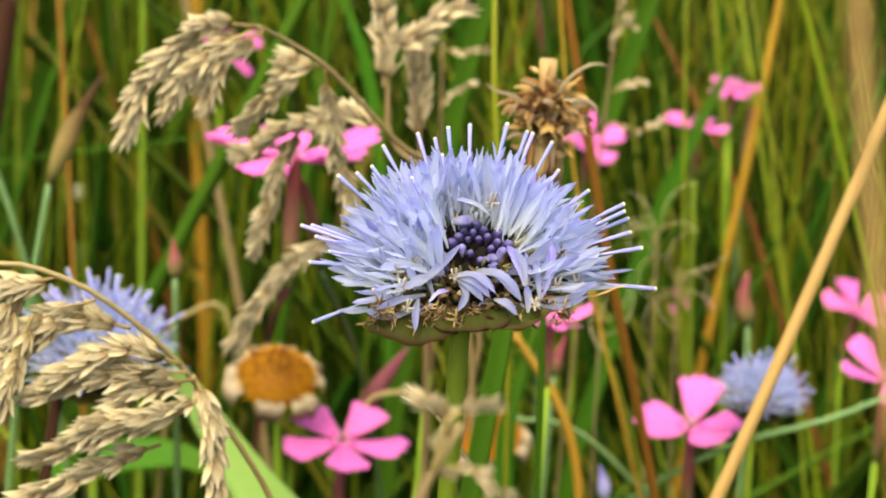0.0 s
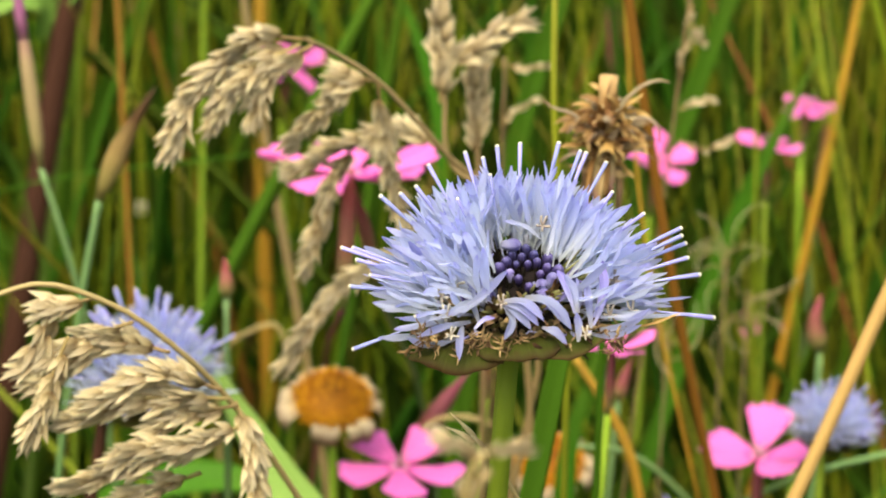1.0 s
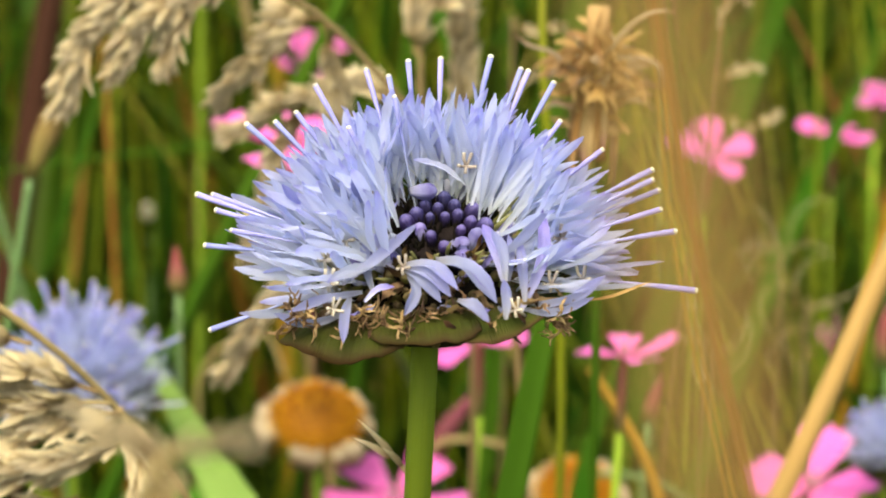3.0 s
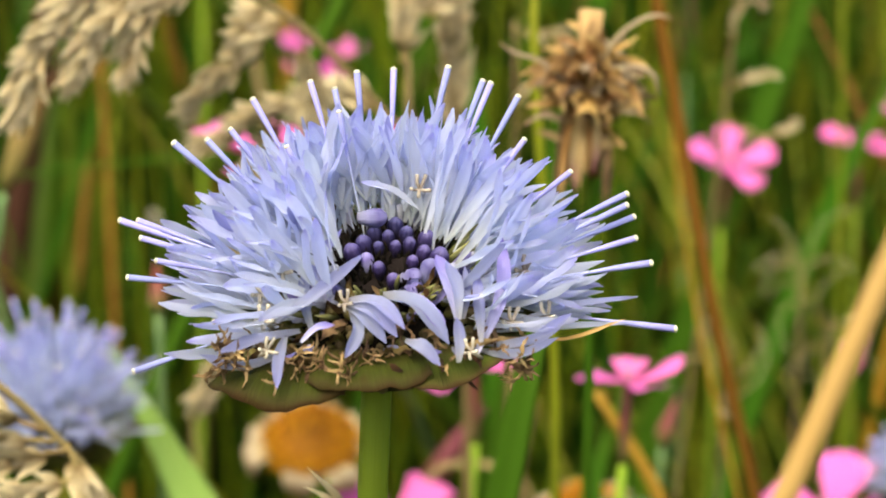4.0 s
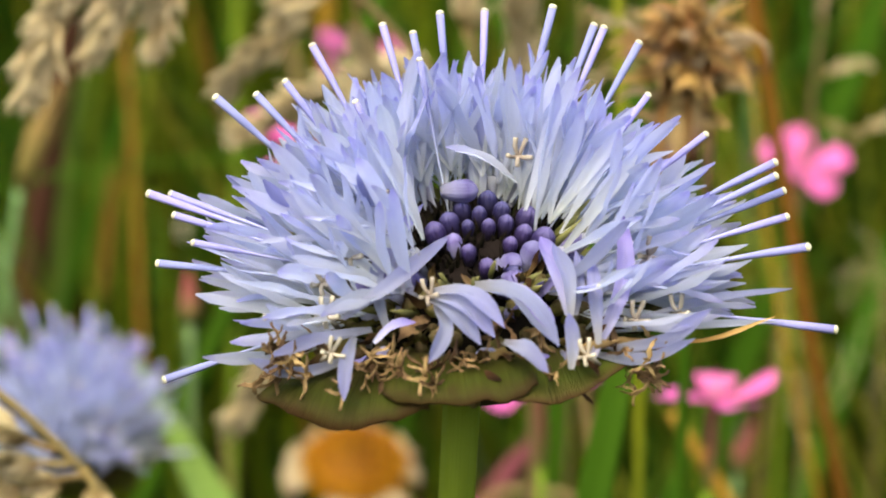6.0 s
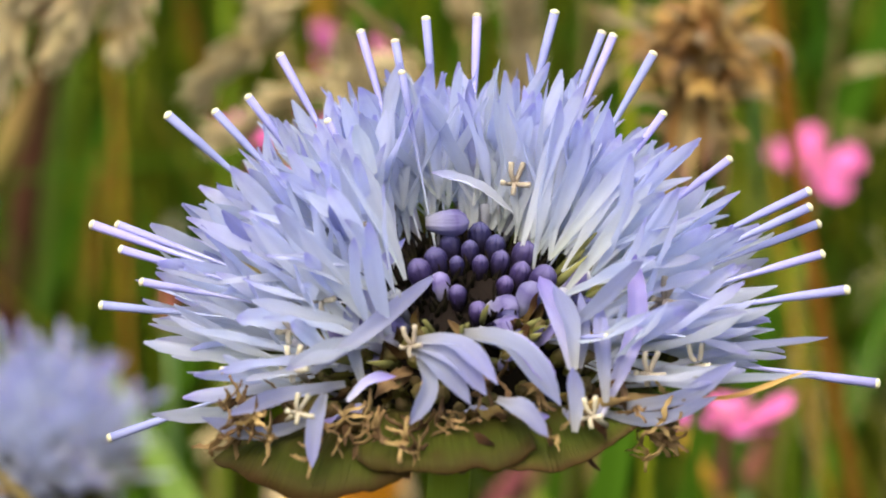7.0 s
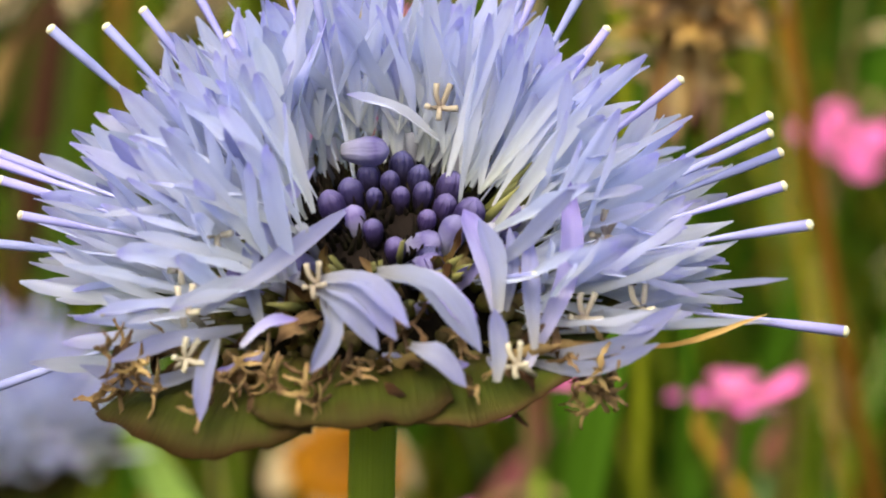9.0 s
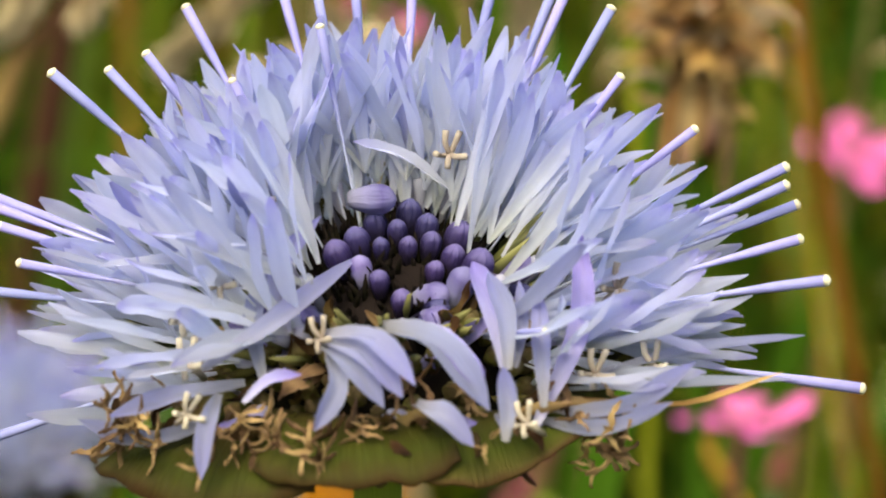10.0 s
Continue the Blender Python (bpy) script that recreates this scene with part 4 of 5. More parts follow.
plume("nodding_grass", cm(1.2, 10.5, -30), [(0.9, 9.2, -10), (0.59, 8.40, -3.47), (0.18, 8.00, -1.58), (-0.26, 7.66, -1.25), (-0.68, 7.32, -0.75), (-1.14, 6.98, -0.23), (-1.61, 6.64, 0.12), (-1.83, 6.30, 0.29)], [
    ([(-1.83, 6.30, 0.29), (-2.34, 6.28, 0.28), (-2.72, 6.25, -0.05), (-2.97, 6.22, -0.36), (-3.08, 6.20, -0.75)], 0.07),
    ([(-1.77, 6.30, 0.24), (-2.16, 6.30, -0.02), (-2.33, 6.30, -0.47)], 0.07),
    ([(-1.89, 6.30, 0.24), (-2.39, 6.25, -0.03), (-2.71, 6.25, -0.52)], 0.07),
    ([(-1.15, 7.00, -0.25), (-1.37, 7.07, -0.25), (-1.60, 7.13, -0.49), (-1.94, 7.20, -0.92)], 0.10),
    ([(-0.48, 7.60, -1.06), (-0.75, 7.80, -0.95), (-1.29, 8.00, -1.09), (-1.96, 8.20, -1.47)], 0.05),
    ([(-1.13, 7.20, -0.31), (-1.05, 7.33, -0.79), (-0.95, 7.47, -1.38), (-0.81, 7.60, -1.87)], 0.04),
    ([(-1.31, 8.00, -1.09), (-1.56, 8.20, -1.59), (-1.67, 8.20, -2.11), (-1.80, 8.20, -2.52)], 0.05),
    ([(-0.46, 8.40, -2.27), (-1.25, 8.40, -2.67), (-1.68, 8.40, -3.15), (-1.96, 8.40, -3.69)], 0.03),
], "nodding plume of pale dry meadow grass behind the blue flower", 1.02, 1.2)
plume("nodding_grass", cm(-0.2, 6.5, -30), [(-0.6, 5.4, -9), (-1.55, 4.50, -4.04), (-1.94, 4.16, -3.26), (-2.35, 3.82, -2.55), (-2.78, 3.48, -1.98), (-3.42, 3.14, -1.43), (-3.98, 2.95, -1.24), (-4.4, 2.8, -1.35)], [
    ([(-3.52, 3.20, -1.43), (-3.83, 3.20, -1.54), (-4.0, 3.20, -1.85)], 0.08),
    ([(-3.17, 3.20, -1.63), (-3.57, 3.20, -1.78), (-4.03, 3.20, -2.03)], 0.07),
    ([(-2.86, 3.30, -1.93), (-3.32, 3.25, -1.82), (-3.93, 3.20, -2.19)], 0.05),
    ([(-2.40, 3.40, -2.30), (-2.95, 3.30, -2.12), (-3.37, 3.20, -2.28)], 0.06),
    ([(-2.35, 3.50, -2.41), (-3.01, 3.30, -2.35), (-3.67, 3.20, -2.53)], 0.05),
    ([(-2.27, 3.60, -2.50), (-2.75, 3.40, -2.56), (-3.21, 3.20, -2.85)], 0.05),
    ([(-2.24, 3.60, -2.70), (-2.44, 3.40, -2.72), (-3.11, 3.20, -2.80)], 0.025),
    ([(-2.29, 3.60, -2.72), (-3.01, 3.30, -2.93), (-3.65, 3.20, -3.14)], 0.04),
    ([(-2.30, 3.70, -2.50), (-2.13, 3.50, -2.85), (-2.02, 3.30, -3.51)], 0.10),
    ([(-3.72, 3.10, -1.75), (-3.93, 3.10, -2.30), (-4.03, 3.10, -2.62)], 0.08),
    ([(-2.6, 3.70, -3.2), (-3.1, 3.40, -3.30), (-3.83, 3.20, -3.57)], 0.05),
], "heavy plume of straw-coloured dry grass in front of a blue flower", 1.15, 0.80, r0=0.034, splay=(0.02, 0.17))
plume("upright_grass", cm(0.4, 10.5, -30), [(0.3, 9.8, -8), (0.11, 9.25, -1.93), (-0.27, 9.25, -1.65), (-0.40, 9.25, -0.80), (-0.44, 9.25, -0.60)], [
    ([(-0.44, 9.25, -0.62), (-0.45, 9.25, -0.34), (-0.46, 9.25, 0.20)], 0.06),
    ([(-0.40, 9.25, -0.55), (-0.07, 9.25, -0.30), (0.33, 9.25, -0.03)], 0.05),
    ([(-0.43, 9.25, -0.70), (-0.36, 9.25, -0.48), (-0.18, 9.25, -0.40)], 0.05),
    ([(-0.44, 9.25, -0.95), (-0.44, 9.25, -0.7), (-0.50, 9.25, -0.40)], 0.04),
], "small upright plume of dry meadow grass", 1.15, 0.85)
plume("upright_grass", cm(0.5, 11, -30), [(0.35, 10.4, -9), (0.05, 9.75, -1.85), (-0.02, 9.75, -1.23), (-0.07, 9.75, -0.70)], [
    ([(0.05, 9.75, -1.75), (-0.02, 9.75, -1.23), (-0.07, 9.75, -0.55)], 0.05),
    ([(0.02, 9.75, -1.55), (0.03, 9.75, -1.20), (0.0, 9.75, -0.75)], 0.04),
], "narrow brownish dry grass spike", 1.0)
plume("drooping_grass", cm(-1.6, -3.5, -30), [(-1.5, -5.0, -8), (-0.95, -6.6, -0.6), (-0.75, -6.9, 0.7), (-0.60, -7.0, 1.05)], [
    ([(-0.72, -6.95, 0.8), (-0.62, -7.0, 1.12), (-0.50, -7.0, 1.15)], 0.03),
    ([(-0.66, -6.95, 0.95), (-0.70, -7.0, 1.15), (-0.78, -7.0, 1.18)], 0.03),
    ([(-0.75, -6.9, 0.75), (-0.55, -6.95, 0.80), (-0.40, -7.0, 0.72)], 0.03),
], "pale dry grass tip in front of the flowers", 0.42, 0.45)
bristle = thing("bristly_grass", cm(0.9, 2.5, -30), "thin straw tip with a few stiff awns", "grass", "dry grass plumes")
part("stalk", tube(Geo(), [cm(0.9, 2.5, -30), cm(0.6, 1.4, -9), cm(-0.055, 0.8, -1.969), cm(-0.21, 0.8, -1.777)], unit(0.022), unit(0.016), 20, 6), STRAW, bristle)
for foot, tip in ((cm(-0.229, 0.8, -1.761), cm(-0.481, 0.8, -1.497)), (cm(-0.252, 0.8, -1.74), cm(-0.408, 0.8, -1.555)), (cm(-0.284, 0.9, -1.768), cm(-0.508, 0.95, -1.667)), (cm(-0.21, 0.8, -1.777), cm(-0.328, 0.7, -1.633))):
    awn = curve([foot, foot.lerp(tip, 0.55) + Vector((0, 0, unit(0.012))), tip], 9)
    part("awn", sweep(Geo(), awn, [unit(q) for q in (0.010, 0.018, 0.021, 0.020, 0.016, 0.012, 0.008, 0.005, 0.001)], [unit(0.006)] * 8 + [unit(0.001)], (0.3, -1, 0.4), 6, 0.5), SPIKE, bristle)
def wisp(base, top, seed, count, label):
    """A dead flower stalk that ends in fine curled threads."""
    w = thing("wispy_grass", base, label, "grass", "wispy curled tips")
    r = random.Random(seed)
    part("stalk", tube(Geo(), [base, base.lerp(top, 0.6) + Vector((unit(0.2), 0, 0)), top], unit(0.025), unit(0.014), 16, 6), STRAW, w)
    for k in range(count):
        p = top + Vector((unit(r.uniform(-0.1, 0.1)), unit(r.uniform(-0.1, 0.1)), unit(r.uniform(-0.5, 0.1))))
        line, d = [p], Vector((r.uniform(-1, 1), r.uniform(-0.5, 0.5), r.uniform(-0.3, 1))).normalized()
        turn = Vector((r.uniform(-0.4, 0.4), r.choice((-1, 1)) * r.uniform(0.6, 1.3), r.uniform(-0.4, 0.4)))
        for q in range(7):
            d = (d + turn.cross(d) * 0.30 + Vector((0, 0, -0.06))).normalized()
            p = p + d * unit(r.uniform(0.10, 0.17))
            line.append(p)
        part("thread", sweep(Geo(), curve(line, 15), [unit(0.011) * (1 - 0.055 * q) for q in range(15)], [unit(0.006)] * 15, (0.3, -1, 0.4), 5), SPIKE, w)


wisp(cm(4.2, 19.5, -30), cm(4.15, 18.0, -5.0), 81, 9, "pale dead stalk with curled threads")
wisp(cm(4.9, 19.0, -30), cm(4.55, 18.3, -5.7), 83, 7, "pale dead stalk with curled threads")
wisp(cm(3.0, 17.5, -30), cm(3.1, 16.0, -5.65), 82, 6, "low pale dead stalk with drooping threads")
plume("loose_grass", cm(2.4, 15.5, -30), [(2.5, 15, -8), (2.75, 14.2, -2.2), (2.8, 14, -0.8), (2.9, 14, 0.3)], [
    ([(2.80, 14, -2.0), (2.95, 14, -1.9), (3.15, 14, -1.85)], 0.02), ([(2.78, 14, -1.5), (2.76, 14, -1.28), (2.90, 14, -1.05)], 0.01),
    ([(2.85, 14, -0.6), (2.88, 14, -0.86), (3.02, 14, -1.05)], 0.05), ([(2.8, 14, -2.4), (3.25, 14, -2.50), (3.4, 14, -2.4)], 0.02),
], "loose open grass panicle with a few dry spikelets", 0.55, 0.42, STRAW, 0.02)
plume("loose_grass", cm(0.6, 15.5, -30), [(0.62, 15, -8), (0.55, 14.2, -2.8), (0.5, 14, -1.4)], [
    ([(0.55, 14, -1.5), (0.75, 14, -1.53), (1.0, 14, -1.5)], 0.02), ([(0.5, 14, -2.3), (0.66, 14, -2.12), (0.85, 14, -1.98)], 0.02),
], "loose open grass panicle with a few dry spikelets", 0.55, 0.42, STRAW, 0.02)


# ---- withered flower heads ----
def seed_head():
    base, c = cm(1.35, 7.2, -30), cm(1.05, 5.7, -0.12)
    s = thing("seed_head", base, "brown withered flower head with curled papery strips", "flower")
    g = Geo(); tube(g, [base, cm(1.3, 6.8, -12), cm(1.18, 6.0, -2.6), c], unit(0.045), unit(0.035), 22, 8)
    part("stem", g, BLADE, s, "ribbed green stem")
    g = Geo()
    sweep(g, curve([c - Vector((-0.0008, 0, 0.009)), c - Vector((0, 0, 0.003)), c + Vector((0, 0, 0.003))], 8), [unit(q) for q in (0.04, 0.045, 0.05, 0.06, 0.07, 0.08, 0.085, 0.09)], None, (0, -1, 0.2), 10)
    part("calyx", g, DRY, s, "ribbed brown calyx")
    r = random.Random(31)
    for k in range(170):
        a = r.uniform(0, 6.283); q = 0.13 * math.sqrt(r.random())
        out = Vector((math.cos(a), math.sin(a), 0))
        low = k % 6 == 0
        o = c + Vector((math.cos(a) * q, math.sin(a) * q, r.uniform(-0.75, -0.45) if low else r.uniform(-0.50, -0.08))) * 0.01
        p, line = o, [o]
        d = (out * r.uniform(0.0, 0.35) + Vector((r.uniform(-0.25, 0.25), r.uniform(-0.25, 0.25), 1.0))).normalized()
        fold = r.uniform(0.1, 0.4) if low else r.uniform(0.2, 0.8)
        for q2 in range(5):
            d = (d + out * fold * 0.25 + Vector((r.uniform(-0.5, 0.5), r.uniform(-0.5, 0.5), r.uniform(-0.3, 0.3) - fold * 0.62))).normalized()
            p = p + d * unit(r.uniform(0.055, 0.105) * (0.8 if low else 1.0))
            line.append(p)
        g = Geo()
        w = r.uniform(0.024, 0.048)
        ribbon(g, curve(line, 11), [unit(w) * q2 for q2 in (0.4, 0.7, 0.9, 1.0, 1.0, 0.9, 0.85, 0.75, 0.6, 0.4, 0.1)], 0.08, (r.uniform(-1, 1), r.uniform(-1, 1), r.uniform(-0.6, 0.6)), 4, r.uniform(-0.9, 0.9), 0.2, 0.6, k)
        part("dried_petal", g, WITHERED if low else DRY if r.random() < 0.7 else RAY, s)
    for k in range(18):
        a = k * 0.349 + r.uniform(-0.1, 0.1)
        out = Vector((math.cos(a), math.sin(a), 0))
        top = c + out * unit(0.10) + Vector((0, 0, unit(r.uniform(-0.45, -0.25))))
        low_end = c + out * unit(r.uniform(0.13, 0.22)) + Vector((0, 0, unit(r.uniform(-1.15, -0.8))))
        g = Geo()
        ribbon(g, curve([top, top.lerp(low_end, 0.5) + out * unit(0.04), low_end], 9), [unit(0.034) * q2 for q2 in (0.6, 0.8, 1.0, 1.0, 0.95, 0.9, 0.7, 0.45, 0.08)], 0.10, out, 4, 0.7, 0.2, 0.2, k)
        part("hanging_bract", g, (BUD_TAN, WITHERED, DRY)[k % 3], s, "narrow brown-streaked bract hanging down")
    for pts in (([1.15, 5.6, -0.55], [1.35, 5.45, -0.15], [1.5, 5.35, -0.20], [1.53, 5.34, -0.36]), ([0.95, 5.6, -0.4], [0.7, 5.5, -0.15], [0.5, 5.42, -0.08], [0.42, 5.42, -0.02]),
                ([1.1, 5.6, -0.2], [1.3, 5.5, 0.1], [1.5, 5.4, 0.22], [1.6, 5.4, 0.2]), ([0.9, 5.6, -0.6], [0.72, 5.5, -0.55], [0.6, 5.45, -0.62])):
        g = Geo(); line = curve([cm(*q) for q in pts], 10)
        sweep(g, line, [unit(0.024) * (1 - 0.07 * k) for k in range(10)], [unit(0.008)] * 10, (0.2, -1, 0.6), 6, 0.4)
        part("dried_petal", g, RAY, s, "long pale curled dry strip")


seed_head()


def old_daisy(c, normal, width, base, seed, label, rays=14):
    s = thing("withered_daisy", base, label, "flower", "withered daisies")
    r = random.Random(seed)
    m = toward(c, normal, (0.2, -1, 0.4), width)
    g = Geo()
    for i in range(9):
        th = i / 8 * 1.72
        for j in range(20):
            a = j * math.pi / 10
            g.v.append(m @ (Vector((math.sin(th) * math.cos(a) * 0.5, math.sin(th) * math.sin(a) * 0.5, math.cos(th) * 0.30)) * 0.01)); g.uv.append((j / 20, i / 8))
    for i in range(8):
        for j in range(20):
            a, b = i * 20 + j, i * 20 + (j + 1) % 20
            g.f.append((a, a + 20, b + 20, b))
    part("disc", g, DISC, s, "domed orange-brown disc")
    g = Geo()
    golden = math.pi * (3 - math.sqrt(5))
    for k in range(230):
        u = (k + 0.5) / 230
        th = math.acos(1 - u * 1.08)
        a = k * golden
        o = Vector((math.sin(th) * math.cos(a) * 0.5, math.sin(th) * math.sin(a) * 0.5, math.cos(th) * 0.30))
        d = Vector((o.x, o.y, o.z * 2 + 0.05)).normalized()
        q = r.uniform(0.017, 0.022)
        sweep(g, [m @ ((o - d * 0.01) * 0.01), m @ ((o + d * 0.025) * 0.01), m @ ((o + d * r.uniform(0.07, 0.10)) * 0.01)], [unit(q) * width, unit(q) * width, unit(q * 0.4) * width], None, (0.1, 0.3, 1), 5)
    tagged(part("disc_grain", g, DISC, s, "crowded orange-brown seeds"), kind="stuff")
    for k in range(rays):
        a = k * 2 * math.pi / rays + r.uniform(-0.2, 0.2)
        out = Vector((math.cos(a), math.sin(a), 0)); sd = Vector((-math.sin(a), math.cos(a), 0))
        ln, w = r.uniform(0.18, 0.30), r.uniform(0.09, 0.14)
        grid = []
        for i in range(6):
            t = i / 5
            cen = out * (0.44 + ln * math.sin(t * 1.9)) + Vector((0, 0, -0.03 + 0.10 * math.sin(t * 3) - 0.20 * t * t))
            grid.append([m @ ((cen + sd * q * w * (0.6 + 0.5 * math.sin(t * 2.6)) + Vector((0, 0, 0.05 * q * q + 0.02 * math.sin(5 * q + k)))) * 0.01) for q in (-1, -0.5, 0, 0.5, 1)])
        g = Geo(); slab(g, grid, unit(0.015))
        part("ray", g, RAY, s)
    g = Geo(); tube(g, [base, base.lerp(c, 0.6) + Vector((0.003, 0, 0)), c - Vector(normal).normalized() * unit(0.05)], unit(0.07), unit(0.06), 16, 7)
    part("stem", g, STEM, s)


old_daisy(cm(-1.56, 14.35, -6.30), (0.05, -0.40, 0.92), 1.0, cm(-1.2, 16, -30), 41, "withered daisy with an orange-brown disc and shrivelled pale rays")
old_daisy(cm(1.66, 17.6, -8.3), (0.0, -0.45, 0.9), 1.0, cm(1.9, 19, -30), 42, "withered daisy low behind a green blade")


# ---- single stems, blades and buds ----
def stem(name, pts, r0, r1, material, label, group="", nodes=(), category="grass stem"):
    line = [cm(*p) for p in pts]
    s = thing(name, line[0], label, category, group)
    g = Geo(); c = curve(line, 30)
    rad = [unit(r0 + (r1 - r0) * k / 29) for k in range(30)]
    sweep(g, c, rad, None, (0.1, -1, 0.1), 8)
    part("stalk", g, material, s)
    for f in nodes:
        i = int(f * 28)
        g = Geo(); d = (c[i + 1] - c[i]).normalized()
        sweep(g, [c[i] - d * unit(0.14), c[i] - d * unit(0.05), c[i] + d * unit(0.05), c[i] + d * unit(0.14)], [rad[i] * q for q in (1.02, 1.18, 1.18, 1.02)], None, (0.1, -1, 0.1), 8)
        part("node", g, WITHERED, s, "dark joint of the stem")
    return s


def blade(pts, half, material, label, cup=0.5, up=(0.2, -1, 0.3), group="broad grass blades", name="blade_grass"):
    line = [cm(*p) for p in pts]
    s = thing(name, line[0], label, "grass blade", group)
    g = Geo(); c = curve(line, 26)
    w = [unit(half) * (0.7 + 0.3 * math.sin(min(1, k / 14) * 1.57)) * (1 if k < 17 else max(0.04, (25 - k) / 9) ** 0.8) for k in range(26)]
    sweep(g, c, w, [max(unit(0.012), q * 0.10) for q in w], up, 8, cup)
    part("leaf", g, material, s)
    return s


stem("rust_stem", [(6.5, 14.5, -30), (4.6, 13.2, -14), (3.69, 12.3, -8), (2.35, 10.5, -3), (1.28, 9.2, 1.6), (0.6, 8.4, 5)], 0.066, 0.055, RUST, "rusty brown dry stem leaning behind the blue flower", nodes=(0.35,))
stem("rust_stem", [(7.4, 15, -30), (4.0, 13.5, -9.5), (2.98, 13, -5.9), (2.55, 13, -4.4), (1.9, 13, -0.5), (1.6, 13, 3)], 0.024, 0.018, RUST, "thin rusty brown dry stem")
stem("tan_stem", [(2.9, 13, -30), (2.6, 12.2, -9), (2.11, 12, -5.73), (1.47, 12, -4.75)], 0.09, 0.05, RUST, "bent tan dry stem below the blue flower")
stem("straw_stem", [(-4.2, -6.4, -30), (-2.9, -5.3, -12), (-1.52, -4.89, -8), (0.1, -4.5, -3.2), (1.33, -4.3, 0), (2.05, -4.11, 2.0), (3.6, -3.8, 7)], 0.050, 0.040, GOLD, "thick golden straw stem leaning across in front", nodes=(0.42,))
stem("straw_stem", [(1.878, -11.2, -30), (0.978, -11.5, -6), (0.399, -11.65, 2.4), (0.198, -11.65, 3.4), (-0.152, -11.65, 6)], 0.024, 0.021, GOLD, "golden straw stalk standing apart in front", nodes=(0.35,))
stem("gold_stem", [(-2.4, 31, -30), (-2.98, 30, -12.2), (-3.30, 30, -6.5), (-3.40, 30, -3), (-3.5, 30, 4)], 0.17, 0.13, RUST, "thick golden-brown dry stem in the grass", nodes=(0.6,))
stem("gold_stem", [(0.6, 24, -30), (-1.9, 22.4, -9.5), (-2.95, 22, -4.1), (-4.1, 21.5, 3)], 0.08, 0.06, STRAW, "slanting golden straw in the grass")
stem("rust_stem", [(4.6, 26, -30), (6.17, 24, -8.29), (6.62, 24, -5.05), (6.91, 24, -2.52), (7.3, 24, 3)], 0.09, 0.07, RUST, "orange-brown dry stem among green blades")
woody = stem("brown_stem", [(-10.45, 25, -30.00), (-8.10, 25, -14.00), (-7.17, 25, -7.95), (-6.43, 25, -3.12), (-5.30, 25, 4.00)], 0.26, 0.20, BARK, "dark brown woody stem with a few green leaves")
for pts in (((-6.77, 25, -3.4), (-6.0, 24.6, -2.4), (-5.5, 24.4, -2.0), (-5.0, 24.2, -2.3)), ((-6.87, 25, -3.7), (-6.8, 24.7, -3.0), (-7.3, 24.4, -2.9), (-7.8, 24.2, -3.3)), ((-6.72, 25, -3.0), (-6.15, 24.7, -2.0), (-6.1, 24.5, -1.2), (-6.2, 24.3, -0.3))):
    g = Geo(); line = curve([cm(*q) for q in pts], 14)
    ribbon(g, line, [unit(0.20) * math.sin(math.pi * (0.08 + 0.9 * k / 13)) for k in range(14)], 0.06, (0.2, -0.8, 0.6), 4, 0.4, 0.15, 0.08, pts[0][0])
    part("leaf", g, LEAF_PALE, woody, "narrow pale green leaf")
stem("green_stem", [(-6.6, 27, -30), (-6.4, 26, -10), (-6.35, 26, -3), (-6.5, 26, 6)], 0.07, 0.05, STEM, "tall smooth green grass stem", "tall green stems", (0.7,))
stem("green_stem", [(-4.2, 25, -30), (-4.0, 24, -9), (-4.05, 24, -2), (-4.2, 24, 6)], 0.065, 0.045, STEM, "tall smooth green grass stem with a dark joint", "tall green stems", (0.72,))
stem("green_stem", [(-5.3, 34, -30), (-5.2, 34, -10), (-5.3, 34, -3), (-5.5, 34, 6)], 0.08, 0.06, STRAW, "tall yellowing grass stem", "tall green stems", (0.65,))
stem("green_stem", [(1.1, 7.9, -30), (1.02, 7.50, -4.52), (0.97, 7.50, -3.27), (0.67, 7.50, -0.38), (0.63, 7.50, 0.48), (0.53, 7.5, 5)], 0.040, 0.034, TURF_BRIGHT, "slim bright yellow-green grass stem", "tall green stems")
stem("green_stem", [(4.5, 16, -30), (3.58, 14, -7.66), (2.36, 14, -6.71), (1.55, 14, -6.66)], 0.05, 0.035, TEAL, "thin arching blue-green stem", "thin arching stems")
stem("green_stem", [(4.1, 16, -30), (3.62, 14.1, -7.70), (4.74, 13.6, -6.81), (6.13, 13.8, -6.44), (7.3, 14, -6.0)], 0.05, 0.035, TEAL, "thin arching blue-green stem", "thin arching stems")
stem("grass_thread", [(-10.4, 20, -30), (-10.9, 20, -12), (-8.2, 20, -5.75), (-2.47, 20, -4.21), (-1.0, 20, -3.9)], 0.020, 0.016, BLADE, "fine pale grass thread running across")
stem("dark_stem", [(-4.5, 10.6, -30), (-4.33, 10, -6.35), (-4.16, 10, -5.03), (-4.1, 10, -4.4)], 0.08, 0.065, BARK, "dark brown dry flower stem", nodes=(0.88,))
stem("curved_straw", [(-3.2, 20, -30), (-3.3, 18.5, -9), (-3.0, 18, -6.6), (-2.5, 18, -6.4), (-2.2, 18, -7.0)], 0.045, 0.02, STRAW, "bent pale dry grass leaf")
stem("curved_straw", [(0.9, 18, -30), (1.1, 16, -8.6), (0.6, 15.5, -6.9), (-0.1, 15.5, -6.9), (-0.6, 15.5, -7.7)], 0.05, 0.03, STRAW, "pale dry stem arching under the blue flower")
